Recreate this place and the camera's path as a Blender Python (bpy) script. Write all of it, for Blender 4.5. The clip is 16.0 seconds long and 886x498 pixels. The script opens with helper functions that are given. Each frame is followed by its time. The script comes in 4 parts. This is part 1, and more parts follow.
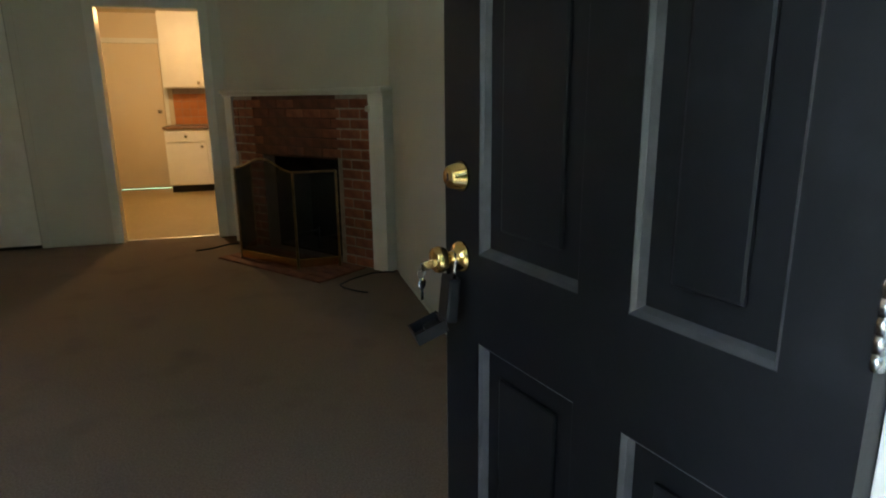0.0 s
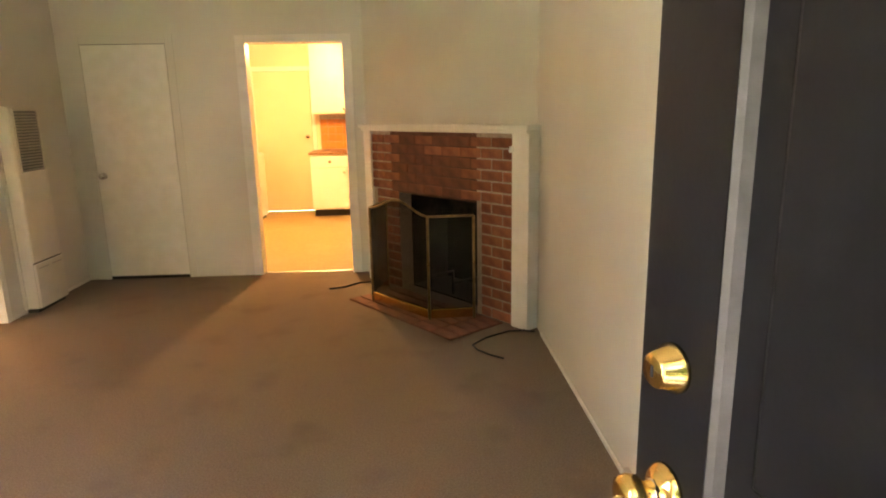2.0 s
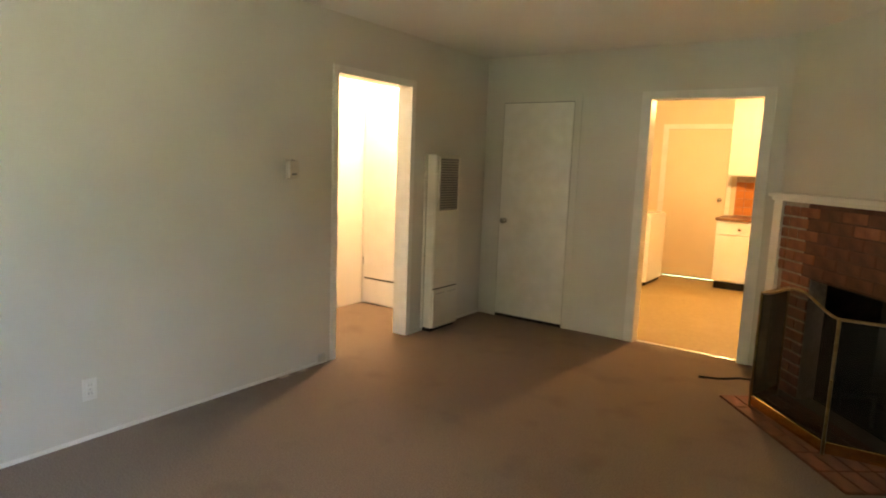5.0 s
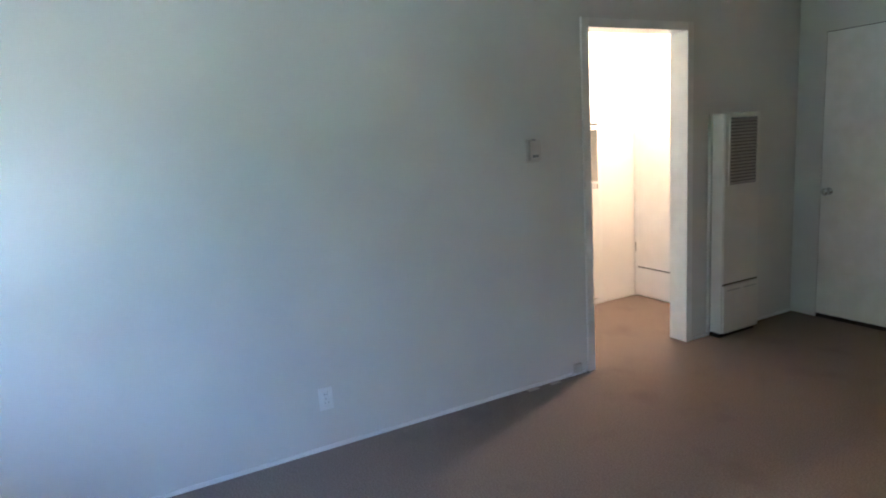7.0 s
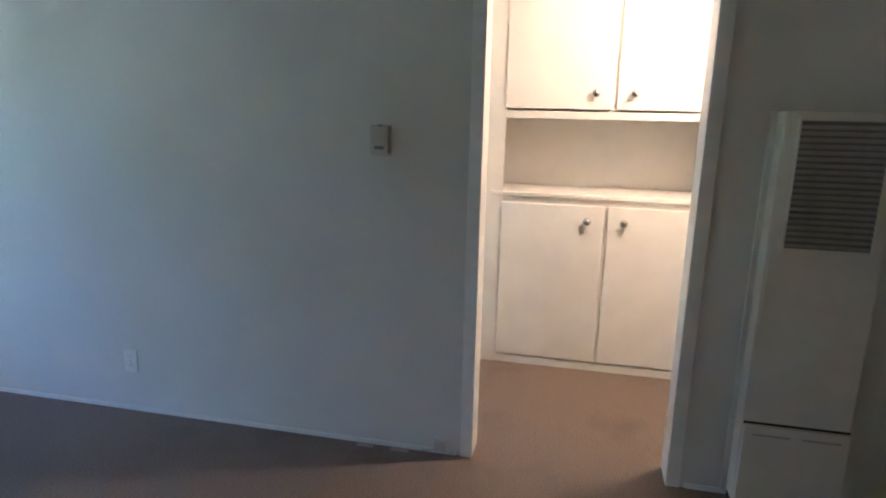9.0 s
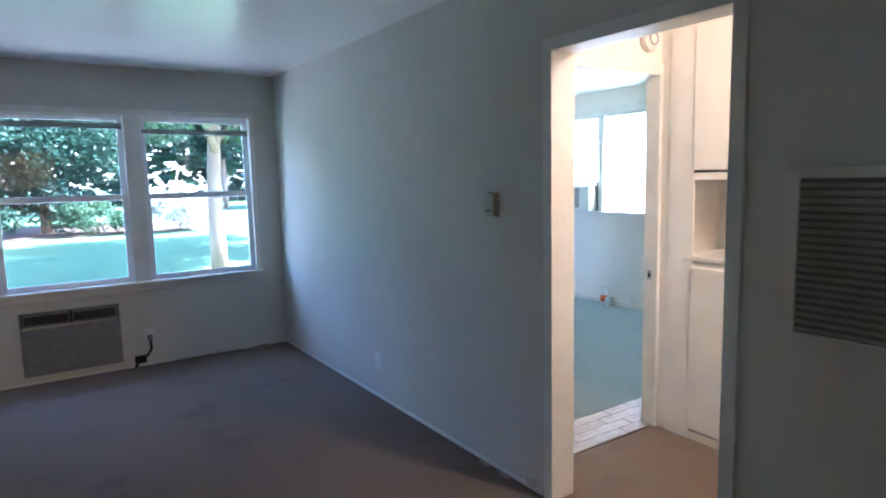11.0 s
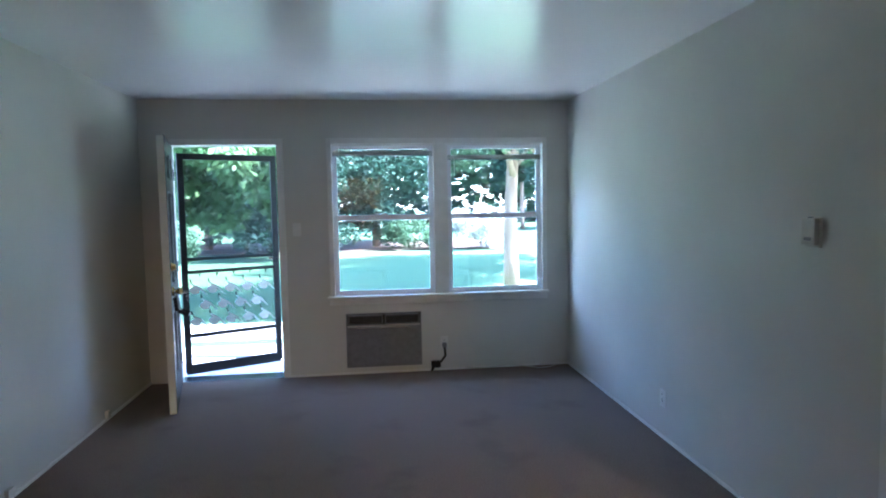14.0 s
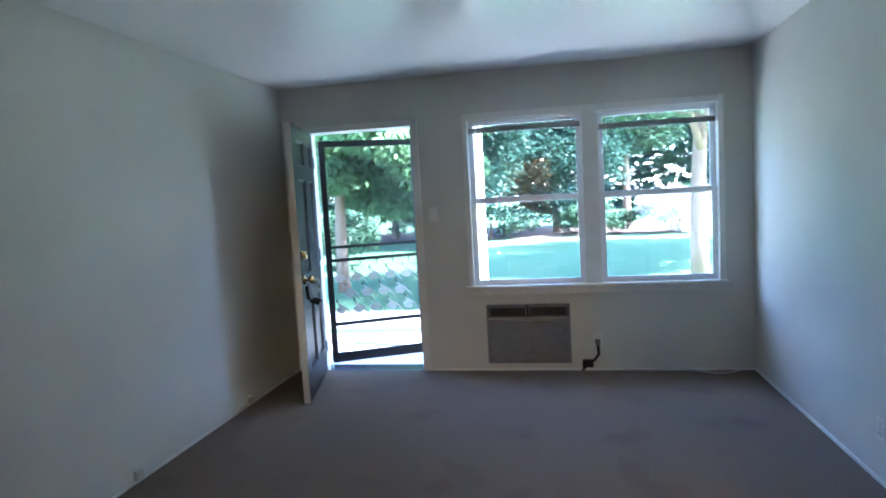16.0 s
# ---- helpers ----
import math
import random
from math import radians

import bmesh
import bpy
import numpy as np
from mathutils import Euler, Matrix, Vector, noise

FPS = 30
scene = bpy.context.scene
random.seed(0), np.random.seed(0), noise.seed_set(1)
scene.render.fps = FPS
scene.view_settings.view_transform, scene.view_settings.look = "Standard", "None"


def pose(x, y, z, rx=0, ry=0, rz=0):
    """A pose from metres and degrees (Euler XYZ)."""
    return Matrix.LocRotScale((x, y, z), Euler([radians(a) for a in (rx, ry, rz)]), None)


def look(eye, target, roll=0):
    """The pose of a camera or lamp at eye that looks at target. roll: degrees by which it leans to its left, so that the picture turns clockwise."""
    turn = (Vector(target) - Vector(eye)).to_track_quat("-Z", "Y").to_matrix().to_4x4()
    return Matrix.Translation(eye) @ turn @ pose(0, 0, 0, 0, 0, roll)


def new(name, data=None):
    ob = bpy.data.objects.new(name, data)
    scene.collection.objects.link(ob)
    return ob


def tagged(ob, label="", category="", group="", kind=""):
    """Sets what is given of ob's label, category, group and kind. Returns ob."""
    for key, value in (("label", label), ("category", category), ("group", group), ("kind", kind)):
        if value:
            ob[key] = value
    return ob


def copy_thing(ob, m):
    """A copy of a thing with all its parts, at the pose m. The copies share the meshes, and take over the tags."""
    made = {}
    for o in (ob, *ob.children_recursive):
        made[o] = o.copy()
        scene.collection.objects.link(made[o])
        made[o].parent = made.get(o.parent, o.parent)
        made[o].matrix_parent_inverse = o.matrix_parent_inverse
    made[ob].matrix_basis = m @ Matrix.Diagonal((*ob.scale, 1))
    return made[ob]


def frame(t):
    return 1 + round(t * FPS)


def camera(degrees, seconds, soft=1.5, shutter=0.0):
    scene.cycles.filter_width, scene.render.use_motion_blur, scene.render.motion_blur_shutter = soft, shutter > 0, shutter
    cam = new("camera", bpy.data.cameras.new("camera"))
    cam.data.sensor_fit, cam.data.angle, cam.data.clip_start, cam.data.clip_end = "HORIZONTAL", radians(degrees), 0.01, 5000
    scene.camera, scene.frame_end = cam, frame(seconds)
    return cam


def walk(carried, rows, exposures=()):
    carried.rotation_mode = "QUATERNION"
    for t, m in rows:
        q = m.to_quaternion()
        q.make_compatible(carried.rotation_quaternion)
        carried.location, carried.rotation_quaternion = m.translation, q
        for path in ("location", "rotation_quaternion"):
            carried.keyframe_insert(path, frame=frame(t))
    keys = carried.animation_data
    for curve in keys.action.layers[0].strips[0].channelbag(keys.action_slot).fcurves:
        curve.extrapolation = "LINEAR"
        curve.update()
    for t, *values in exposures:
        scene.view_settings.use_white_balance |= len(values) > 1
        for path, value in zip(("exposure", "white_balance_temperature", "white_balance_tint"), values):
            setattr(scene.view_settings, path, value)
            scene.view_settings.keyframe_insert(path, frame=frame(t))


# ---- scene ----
cam = camera(72.0, 16.0, soft=2.0)
PATH = [
    (0, (-0.855, -0.44, 1.248), (-0.332, 1.43, 0.767), -0.6),
    (0.5, (-0.795, -0.385, 1.266), (-0.296, 1.498, 0.812), 0.8),
    (1, (-0.745, -0.285, 1.29), (-0.449, 1.64, 0.837), -0.0),
    (1.5, (-0.765, -0.08, 1.335), (-0.585, 1.869, 0.924), 1.0),
    (2, (-0.8, 0.075, 1.42), (-0.708, 2.024, 0.981), -1.1),
    (2.5, (-0.725, 0.36, 1.45), (-0.881, 2.29, 0.949), -0.2),
    (3, (-0.63, 0.56, 1.47), (-1.118, 2.461, 1.083), 1.5),
    (3.5, (-0.585, 0.53, 1.485), (-1.319, 2.357, 1.137), 1.8),
    (4, (-0.592, 0.46, 1.48), (-1.485, 2.221, 1.162), 1.2),
    (6.5, (-0.875, 0.62, 1.395), (-2.447, 1.815, 1.075), -0.1),
    (7, (-0.971, 1.096, 1.454), (-2.712, 2.016, 1.105), -3.7),
    (7.5, (-0.966, 1.782, 1.498), (-2.828, 2.441, 1.182), -2.0),
    (8, (-1.037, 2.53, 1.525), (-2.989, 2.792, 1.178), -1.6),
    (8.5, (-1.17, 3.25, 1.505), (-3.134, 3.207, 1.127), -2.9),
    (8.7, (-1.23, 3.53, 1.49), (-3.179, 3.345, 1.083), -1.0),
    (11, (-1.837, 5.509, 1.51), (-2.943, 3.86, 1.274), -1.3),
    (11.5, (-1.77, 5.52, 1.501), (-2.736, 3.778, 1.32), -1.1),
    (12, (-1.779, 5.489, 1.5), (-2.658, 3.698, 1.358), -0.7),
    (12.5, (-1.748, 5.5, 1.478), (-2.519, 3.659, 1.351), -1.1),
    (13, (-1.845, 5.477, 1.521), (-2.44, 3.574, 1.364), -1.0),
    (13.5, (-1.93, 5.46, 1.525), (-2.329, 3.506, 1.369), -1.0),
    (14, (-1.907, 5.45, 1.504), (-2.146, 3.47, 1.36), -1.0),
    (14.5, (-1.92, 5.47, 1.52), (-1.998, 3.477, 1.376), -1.7),
    (15, (-1.84, 5.4, 1.46), (-1.794, 3.408, 1.292), -1.9),
    (15.5, (-1.95, 5.17, 1.42), (-1.677, 3.198, 1.224), -2.8),
    (16, (-2.3, 4.93, 1.44), (-1.921, 2.973, 1.275), -3.2),
]
# the eye's exposure and white balance drift while it moves from daylight into the room
EXPOSURES = [(0.0, 3.95, 6400, 8), (0.5, 5.05, 8000, 19), (1.0, 5.75, 8900, 26), (1.5, 5.95, 9200, 28), (2.0, 5.95, 9200, 28), (2.5, 5.85, 9300, 24), (3.0, 5.85, 9350, 22), (4.2, 5.42, 9400, 20), (6.3, 5.25, 5200, 18),
             (8.7, 4.8, 5050, 18), (11.0, 4.45, 4750, 19), (13.0, 4.45, 4750, 18), (14.5, 4.66, 4850, 16), (16.0, 4.7, 4850, 16)]
walk(cam, [(t, look(eye, target, roll)) for t, eye, target, roll in PATH], EXPOSURES)

# ---------------------------------------------------------------- sky and sun
SUN_FROM = Vector((-0.80, 0.16, 0.78)).normalized()
world = bpy.data.worlds.new("sky")
scene.world = world
world.use_nodes = True
wn = world.node_tree.nodes
sky_tex = wn.new("ShaderNodeTexSky")
sky_tex.sky_type, sky_tex.sun_disc = "NISHITA", False
sky_tex.sun_elevation = math.asin(SUN_FROM.z)
sky_tex.sun_rotation = math.atan2(SUN_FROM.x, SUN_FROM.y)
world.node_tree.links.new(sky_tex.outputs[0], wn["Background"].inputs[0])
wn["Background"].inputs[1].default_value = 0.15
sun_data = bpy.data.lights.new("sun", "SUN")
sun_data.energy, sun_data.angle, sun_data.color = 5.0, radians(0.5), (1.0, 0.95, 0.86)
sun = new("sun", sun_data)
sun.matrix_world = look(SUN_FROM * 60, (0, 0, 0))


def lamp_at(name, x, y, z, watts, colour, radius):
    data = bpy.data.lights.new(name, "POINT")
    data.energy, data.color, data.shadow_soft_size = watts, colour, radius
    ob = new(name, data)
    ob.location = (x, y, z)
    return ob


lamp_at("kitchen_light", -2.0, 7.35, 2.18, 3.7, (1.0, 0.58, 0.22), 0.09)
lamp_at("hall_light", -4.15, 4.70, 2.2, 1.8, (1.0, 0.62, 0.36), 0.07)

# ---------------------------------------------------------------- materials


def surface(name, colour, second=None, scale=6.0, rough=0.6, bump=0.0, bump_scale=200.0, metal=0.0, vary=0.0, stretch=(1, 1, 1),
            spots=None, spot_scale=2.0, gloss=None):
    """A painted or natural surface: two colours mixed by noise, stains with a shape of their own, a fine relief."""
    m = bpy.data.materials.new(name)
    m.use_nodes = True
    n, l = m.node_tree.nodes, m.node_tree.links
    b = n["Principled BSDF"]
    b.inputs["Roughness"].default_value, b.inputs["Metallic"].default_value = rough, metal
    if gloss is not None:
        b.inputs["Specular IOR Level"].default_value = gloss
    if rough > 0.85:
        b.inputs["Specular IOR Level"].default_value = 0.12
    co = n.new("ShaderNodeTexCoord")
    mp = n.new("ShaderNodeMapping")
    mp.inputs["Scale"].default_value = stretch
    l.new(co.outputs["Object"], mp.inputs[0])
    second = second or tuple(c * 0.88 for c in colour)
    tex = n.new("ShaderNodeTexNoise")
    tex.inputs["Scale"].default_value, tex.inputs["Detail"].default_value = scale, 6
    l.new(mp.outputs[0], tex.inputs["Vector"])
    mix = n.new("ShaderNodeMix")
    mix.data_type = "RGBA"
    mix.inputs[6].default_value, mix.inputs[7].default_value = (*colour, 1), (*second, 1)
    ramp = n.new("ShaderNodeMapRange")
    ramp.inputs[1].default_value, ramp.inputs[2].default_value = 0.35, 0.65
    l.new(tex.outputs[0], ramp.inputs[0])
    l.new(ramp.outputs[0], mix.inputs[0])
    out = mix.outputs[2]
    if spots:
        st = n.new("ShaderNodeTexNoise")
        st.inputs["Scale"].default_value, st.inputs["Detail"].default_value = spot_scale, 8
        l.new(mp.outputs[0], st.inputs["Vector"])
        sr = n.new("ShaderNodeMapRange")
        sr.inputs[1].default_value, sr.inputs[2].default_value, sr.inputs[4].default_value = 0.55, 0.72, 0.6
        l.new(st.outputs[0], sr.inputs[0])
        sm = n.new("ShaderNodeMix")
        sm.data_type = "RGBA"
        sm.inputs[7].default_value = (*spots, 1)
        l.new(sr.outputs[0], sm.inputs[0])
        l.new(out, sm.inputs[6])
        out = sm.outputs[2]
    if vary:
        info = n.new("ShaderNodeObjectInfo")
        hs = n.new("ShaderNodeHueSaturation")
        vr = n.new("ShaderNodeMapRange")
        vr.inputs[3].default_value, vr.inputs[4].default_value = 1 - vary, 1 + vary
        l.new(info.outputs["Random"], vr.inputs[0])
        l.new(vr.outputs[0], hs.inputs["Value"])
        l.new(out, hs.inputs["Color"])
        out = hs.outputs[0]
    l.new(out, b.inputs["Base Color"])
    if bump:
        bt = n.new("ShaderNodeTexNoise")
        bt.inputs["Scale"].default_value, bt.inputs["Detail"].default_value = bump_scale, 4
        l.new(mp.outputs[0], bt.inputs["Vector"])
        bp = n.new("ShaderNodeBump")
        bp.inputs["Strength"].default_value, bp.inputs["Distance"].default_value = bump, 0.01
        l.new(bt.outputs[0], bp.inputs["Height"])
        l.new(bp.outputs[0], b.inputs["Normal"])
    return m


def see_through(name, amount, tint, gloss=0.04, rough=0.02):
    """Panes and woven screens: light goes through by amount, a little is mirrored."""
    m = bpy.data.materials.new(name)
    m.use_nodes = True
    n, l = m.node_tree.nodes, m.node_tree.links
    n.remove(n["Principled BSDF"])
    tr, gl, df = n.new("ShaderNodeBsdfTransparent"), n.new("ShaderNodeBsdfGlossy"), n.new("ShaderNodeBsdfDiffuse")
    df.inputs[0].default_value = (*tint, 1)
    gl.inputs["Roughness"].default_value = rough
    a, c = n.new("ShaderNodeMixShader"), n.new("ShaderNodeMixShader")
    a.inputs[0].default_value, c.inputs[0].default_value = 1 - amount, gloss
    l.new(tr.outputs[0], a.inputs[1]), l.new(df.outputs[0], a.inputs[2])
    l.new(a.outputs[0], c.inputs[1]), l.new(gl.outputs[0], c.inputs[2])
    l.new(c.outputs[0], n["Material Output"].inputs[0])
    return m


def leaf_surface(name, colour, second, through_blade=0.35):
    """Foliage: colour varies leaf by leaf, and light passes through the blade."""
    m = bpy.data.materials.new(name)
    m.use_nodes = True
    n, l = m.node_tree.nodes, m.node_tree.links
    b = n["Principled BSDF"]
    b.inputs["Roughness"].default_value = 0.55
    b.inputs["Specular IOR Level"].default_value = 0.2
    geo, mix = n.new("ShaderNodeNewGeometry"), n.new("ShaderNodeMix")
    mix.data_type = "RGBA"
    mix.inputs[6].default_value, mix.inputs[7].default_value = (*colour, 1), (*second, 1)
    l.new(geo.outputs["Random Per Island"], mix.inputs[0])
    l.new(mix.outputs[2], b.inputs["Base Color"])
    tl, sh = n.new("ShaderNodeBsdfTranslucent"), n.new("ShaderNodeMixShader")
    sh.inputs[0].default_value = through_blade
    l.new(mix.outputs[2], tl.inputs[0])
    l.new(b.outputs[0], sh.inputs[1]), l.new(tl.outputs[0], sh.inputs[2])
    l.new(sh.outputs[0], n["Material Output"].inputs[0])
    return m


PAINT = surface("wall_paint", (0.63, 0.615, 0.55), (0.59, 0.575, 0.51), 1.6, 0.55, 0.10, 60)
PAINT_KITCHEN = surface("kitchen_paint", (0.68, 0.58, 0.42), (0.64, 0.54, 0.39), 1.6, 0.5, 0.08, 60)
PAINT_HALL = surface("hall_paint", (0.78, 0.75, 0.68), (0.75, 0.72, 0.65), 1.6, 0.5, 0.08, 60)
CEILING = surface("ceiling_gloss_paint", (0.90, 0.89, 0.85), (0.87, 0.86, 0.82), 1.2, 0.24, 0.06, 7, gloss=1.0)
TRIM = surface("white_trim_paint", (0.76, 0.75, 0.70), (0.70, 0.69, 0.63), 9, 0.38, 0.06, 40)
CARPET = surface("brown_carpet", (0.24, 0.186, 0.147), (0.165, 0.127, 0.10), 130, 0.97, 0.4, 420, spots=(0.15, 0.115, 0.09), spot_scale=3.2)
TEAL = surface("teal_carpet", (0.36, 0.42, 0.41), (0.30, 0.36, 0.35), 150, 0.97, 0.8, 400, spots=(0.27, 0.33, 0.33), spot_scale=1.1)
VINYL = surface("kitchen_vinyl", (0.33, 0.25, 0.115), (0.28, 0.21, 0.095), 22, 0.42, 0.04, 60, spots=(0.37, 0.28, 0.16))
WOOD = surface("worn_plank", (0.42, 0.33, 0.26), (0.28, 0.21, 0.16), 9, 0.4, 0.15, 40, stretch=(1, 7, 1), vary=0.12)
BRICK = surface("red_brick", (0.36, 0.128, 0.062), (0.255, 0.086, 0.042), 14, 0.8, 0.5, 90, vary=0.20, spots=(0.12, 0.042, 0.03), spot_scale=5)
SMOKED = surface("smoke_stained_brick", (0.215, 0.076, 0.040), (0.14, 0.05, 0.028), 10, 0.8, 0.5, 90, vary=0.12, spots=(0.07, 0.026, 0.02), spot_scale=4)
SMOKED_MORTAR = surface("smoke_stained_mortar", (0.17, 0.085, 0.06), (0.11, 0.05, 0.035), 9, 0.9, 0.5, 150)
SOOT_BRICK = surface("sooty_firebrick", (0.035, 0.028, 0.024), (0.012, 0.010, 0.009), 9, 0.9, 0.5, 80)
MORTAR = surface("mortar", (0.46, 0.37, 0.30), (0.34, 0.27, 0.22), 30, 0.9, 0.5, 150)
BRASS = surface("polished_brass", (0.80, 0.55, 0.20), (0.70, 0.46, 0.16), 30, 0.16, 0.02, 60, metal=1.0)
OLD_BRASS = surface("tarnished_brass", (0.36, 0.24, 0.10), (0.20, 0.13, 0.06), 24, 0.32, 0.05, 60, metal=1.0)
STEEL = surface("steel", (0.62, 0.62, 0.62), (0.5, 0.5, 0.5), 40, 0.25, 0.02, 80, metal=1.0)
BLACK_DOOR = surface("black_door_paint", (0.0095, 0.010, 0.012), (0.0065, 0.007, 0.009), 5, 0.42, 0.025, 120, spots=(0.017, 0.018, 0.021), spot_scale=9, gloss=0.2)
# lighter grey puts the light caught by the door's bevels into the moulding colour
LIT_EDGE = surface("lit_grey_moulding", (0.062, 0.062, 0.067), (0.038, 0.038, 0.041), 18, 0.5, 0.08, 90)
BLACK_METAL = surface("black_metal", (0.010, 0.010, 0.011), (0.007, 0.007, 0.008), 20, 0.5, 0.05, 120, gloss=0.25)
BLACK_PLASTIC = surface("black_plastic", (0.012, 0.012, 0.013), (0.008, 0.008, 0.009), 40, 0.5, 0.03, 200, gloss=0.25)
WHITE_PLASTIC = surface("white_plastic", (0.74, 0.73, 0.69), (0.70, 0.69, 0.64), 20, 0.35)
BEIGE_PLASTIC = surface("beige_plastic", (0.56, 0.53, 0.45), (0.50, 0.47, 0.40), 20, 0.4)
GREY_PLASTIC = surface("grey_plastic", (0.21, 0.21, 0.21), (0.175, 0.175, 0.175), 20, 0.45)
DARK_GRILLE = surface("dark_grille", (0.045, 0.045, 0.045), (0.03, 0.03, 0.03), 30, 0.5)
HEATER = surface("heater_enamel", (0.66, 0.64, 0.56), (0.62, 0.60, 0.52), 7, 0.42, 0.02, 50)
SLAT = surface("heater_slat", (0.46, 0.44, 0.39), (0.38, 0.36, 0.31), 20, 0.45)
CABINET = surface("white_cabinet_paint", (0.79, 0.77, 0.71), (0.75, 0.73, 0.67), 6, 0.34, 0.04, 60)
ENAMEL = surface("white_enamel", (0.80, 0.79, 0.75), (0.77, 0.76, 0.72), 9, 0.2)
COUNTER = surface("brown_laminate", (0.19, 0.095, 0.05), (0.14, 0.07, 0.036), 30, 0.35)
TILE = surface("orange_tile", (0.52, 0.20, 0.065), (0.46, 0.17, 0.055), 9, 0.25, vary=0.10)
SOCKET_DARK = surface("socket_slot", (0.02, 0.02, 0.02), None, 30, 0.6)
CONCRETE = surface("concrete", (0.40, 0.385, 0.36), (0.34, 0.325, 0.305), 7, 0.85, 0.3, 120, spots=(0.29, 0.28, 0.26))
LAWN = surface("lawn", (0.085, 0.155, 0.075), (0.06, 0.115, 0.055), 5, 0.9, 0.9, 60, spots=(0.105, 0.165, 0.07), spot_scale=0.5)
ASPHALT = surface("asphalt", (0.065, 0.065, 0.07), (0.05, 0.05, 0.053), 8, 0.85, 0.4, 90)
SOIL = surface("mulch", (0.085, 0.06, 0.045), (0.055, 0.04, 0.03), 12, 0.95, 0.7, 60)
STUCCO = surface("stucco", (0.60, 0.57, 0.50), (0.55, 0.52, 0.45), 3, 0.85, 0.4, 70)
BARK = surface("pale_bark", (0.30, 0.215, 0.155), (0.20, 0.14, 0.10), 7, 0.9, 0.8, 25, stretch=(1, 1, 0.25))
ROOFING = surface("roofing", (0.16, 0.14, 0.125), (0.12, 0.105, 0.09), 14, 0.9, 0.5, 60)
ORANGE_PLASTIC = surface("orange_plastic", (0.75, 0.15, 0.04), None, 20, 0.35)
DARK_GAP = surface("dark_gap", (0.03, 0.027, 0.023), None, 20, 0.9)
GLASS = see_through("window_glass", 0.97, (0.6, 0.7, 0.7), 0.05)
SCREEN = see_through("insect_screen", 0.68, (0.03, 0.035, 0.04), 0.02, 0.4)
FIRE_MESH = see_through("spark_mesh", 0.30, (0.018, 0.015, 0.012), 0.03, 0.4)
LEAF_DARK = leaf_surface("leaves_dark", (0.018, 0.046, 0.032), (0.034, 0.070, 0.046))
LEAF_MID = leaf_surface("leaves_mid", (0.032, 0.070, 0.036), (0.055, 0.100, 0.050))
LEAF_LIGHT = leaf_surface("leaves_light", (0.060, 0.115, 0.045), (0.10, 0.165, 0.065))
FROND = leaf_surface("feathery_fronds", (0.10, 0.18, 0.075), (0.16, 0.26, 0.11), 0.5)
BLOSSOM = leaf_surface("pale_blossom", (0.45, 0.44, 0.40), (0.60, 0.58, 0.55))
GLOBE = bpy.data.materials.new("lit_globe")
GLOBE.use_nodes = True
GLOBE.node_tree.nodes["Principled BSDF"].inputs["Emission Color"].default_value = (1, 0.75, 0.45, 1)
GLOBE.node_tree.nodes["Principled BSDF"].inputs["Emission Strength"].default_value = 2.0

# ---------------------------------------------------------------- mesh helpers


def cuboid(bm, x0, x1, y0, y1, z0, z1, bevel=0.0):
    r = bmesh.ops.create_cube(bm, size=1)
    x0, x1, y0, y1, z0, z1 = min(x0, x1), max(x0, x1), min(y0, y1), max(y0, y1), min(z0, z1), max(z0, z1)
    bmesh.ops.scale(bm, verts=r["verts"], vec=(x1 - x0, y1 - y0, z1 - z0))
    bmesh.ops.translate(bm, verts=r["verts"], vec=((x0 + x1) / 2, (y0 + y1) / 2, (z0 + z1) / 2))
    if bevel:
        edges = list({e for v in r["verts"] for e in v.link_edges})
        bmesh.ops.bevel(bm, geom=edges, offset=bevel, segments=2, affect="EDGES", profile=0.6)
    return bm


def cubes(*boxes, bevel=0.0):
    bm = bmesh.new()
    for b in boxes:
        cuboid(bm, *b, bevel=bevel)
    return bm


def lathe(profile, m=Matrix(), steps=20):
    """A turned shape about its z axis from (radius, height) pairs."""
    bm = bmesh.new()
    rings = []
    for r, z in profile:
        rings.append([bm.verts.new((max(r, 1e-4) * math.cos(a), max(r, 1e-4) * math.sin(a), z)) for a in [2 * math.pi * i / steps for i in range(steps)]])
    for a, b in zip(rings, rings[1:]):
        for i in range(steps):
            bm.faces.new((a[i], a[(i + 1) % steps], b[(i + 1) % steps], b[i]))
    bm.faces.new(rings[0][::-1])
    bm.faces.new(rings[-1])
    for f in bm.faces:
        f.smooth = True
    bm.transform(m)
    return bm


def tube(points, radius, steps=8, tip=None):
    """A round rod or cable along points; it tapers to tip where given."""
    bm = bmesh.new()
    pts = [Vector(p) for p in points]
    rings = []
    for i, p in enumerate(pts):
        d = (pts[min(i + 1, len(pts) - 1)] - pts[max(i - 1, 0)]).normalized()
        side = d.cross(Vector((0, 0, 1)) if abs(d.z) < 0.9 else Vector((1, 0, 0))).normalized()
        up = side.cross(d)
        r = radius if tip is None else radius + (tip - radius) * i / (len(pts) - 1)
        rings.append([bm.verts.new(p + r * (math.cos(a) * side + math.sin(a) * up)) for a in [2 * math.pi * k / steps for k in range(steps)]])
    for a, b in zip(rings, rings[1:]):
        for i in range(steps):
            bm.faces.new((a[i], a[(i + 1) % steps], b[(i + 1) % steps], b[i])).smooth = True
    bm.faces.new(rings[0][::-1])
    bm.faces.new(rings[-1])
    return bm


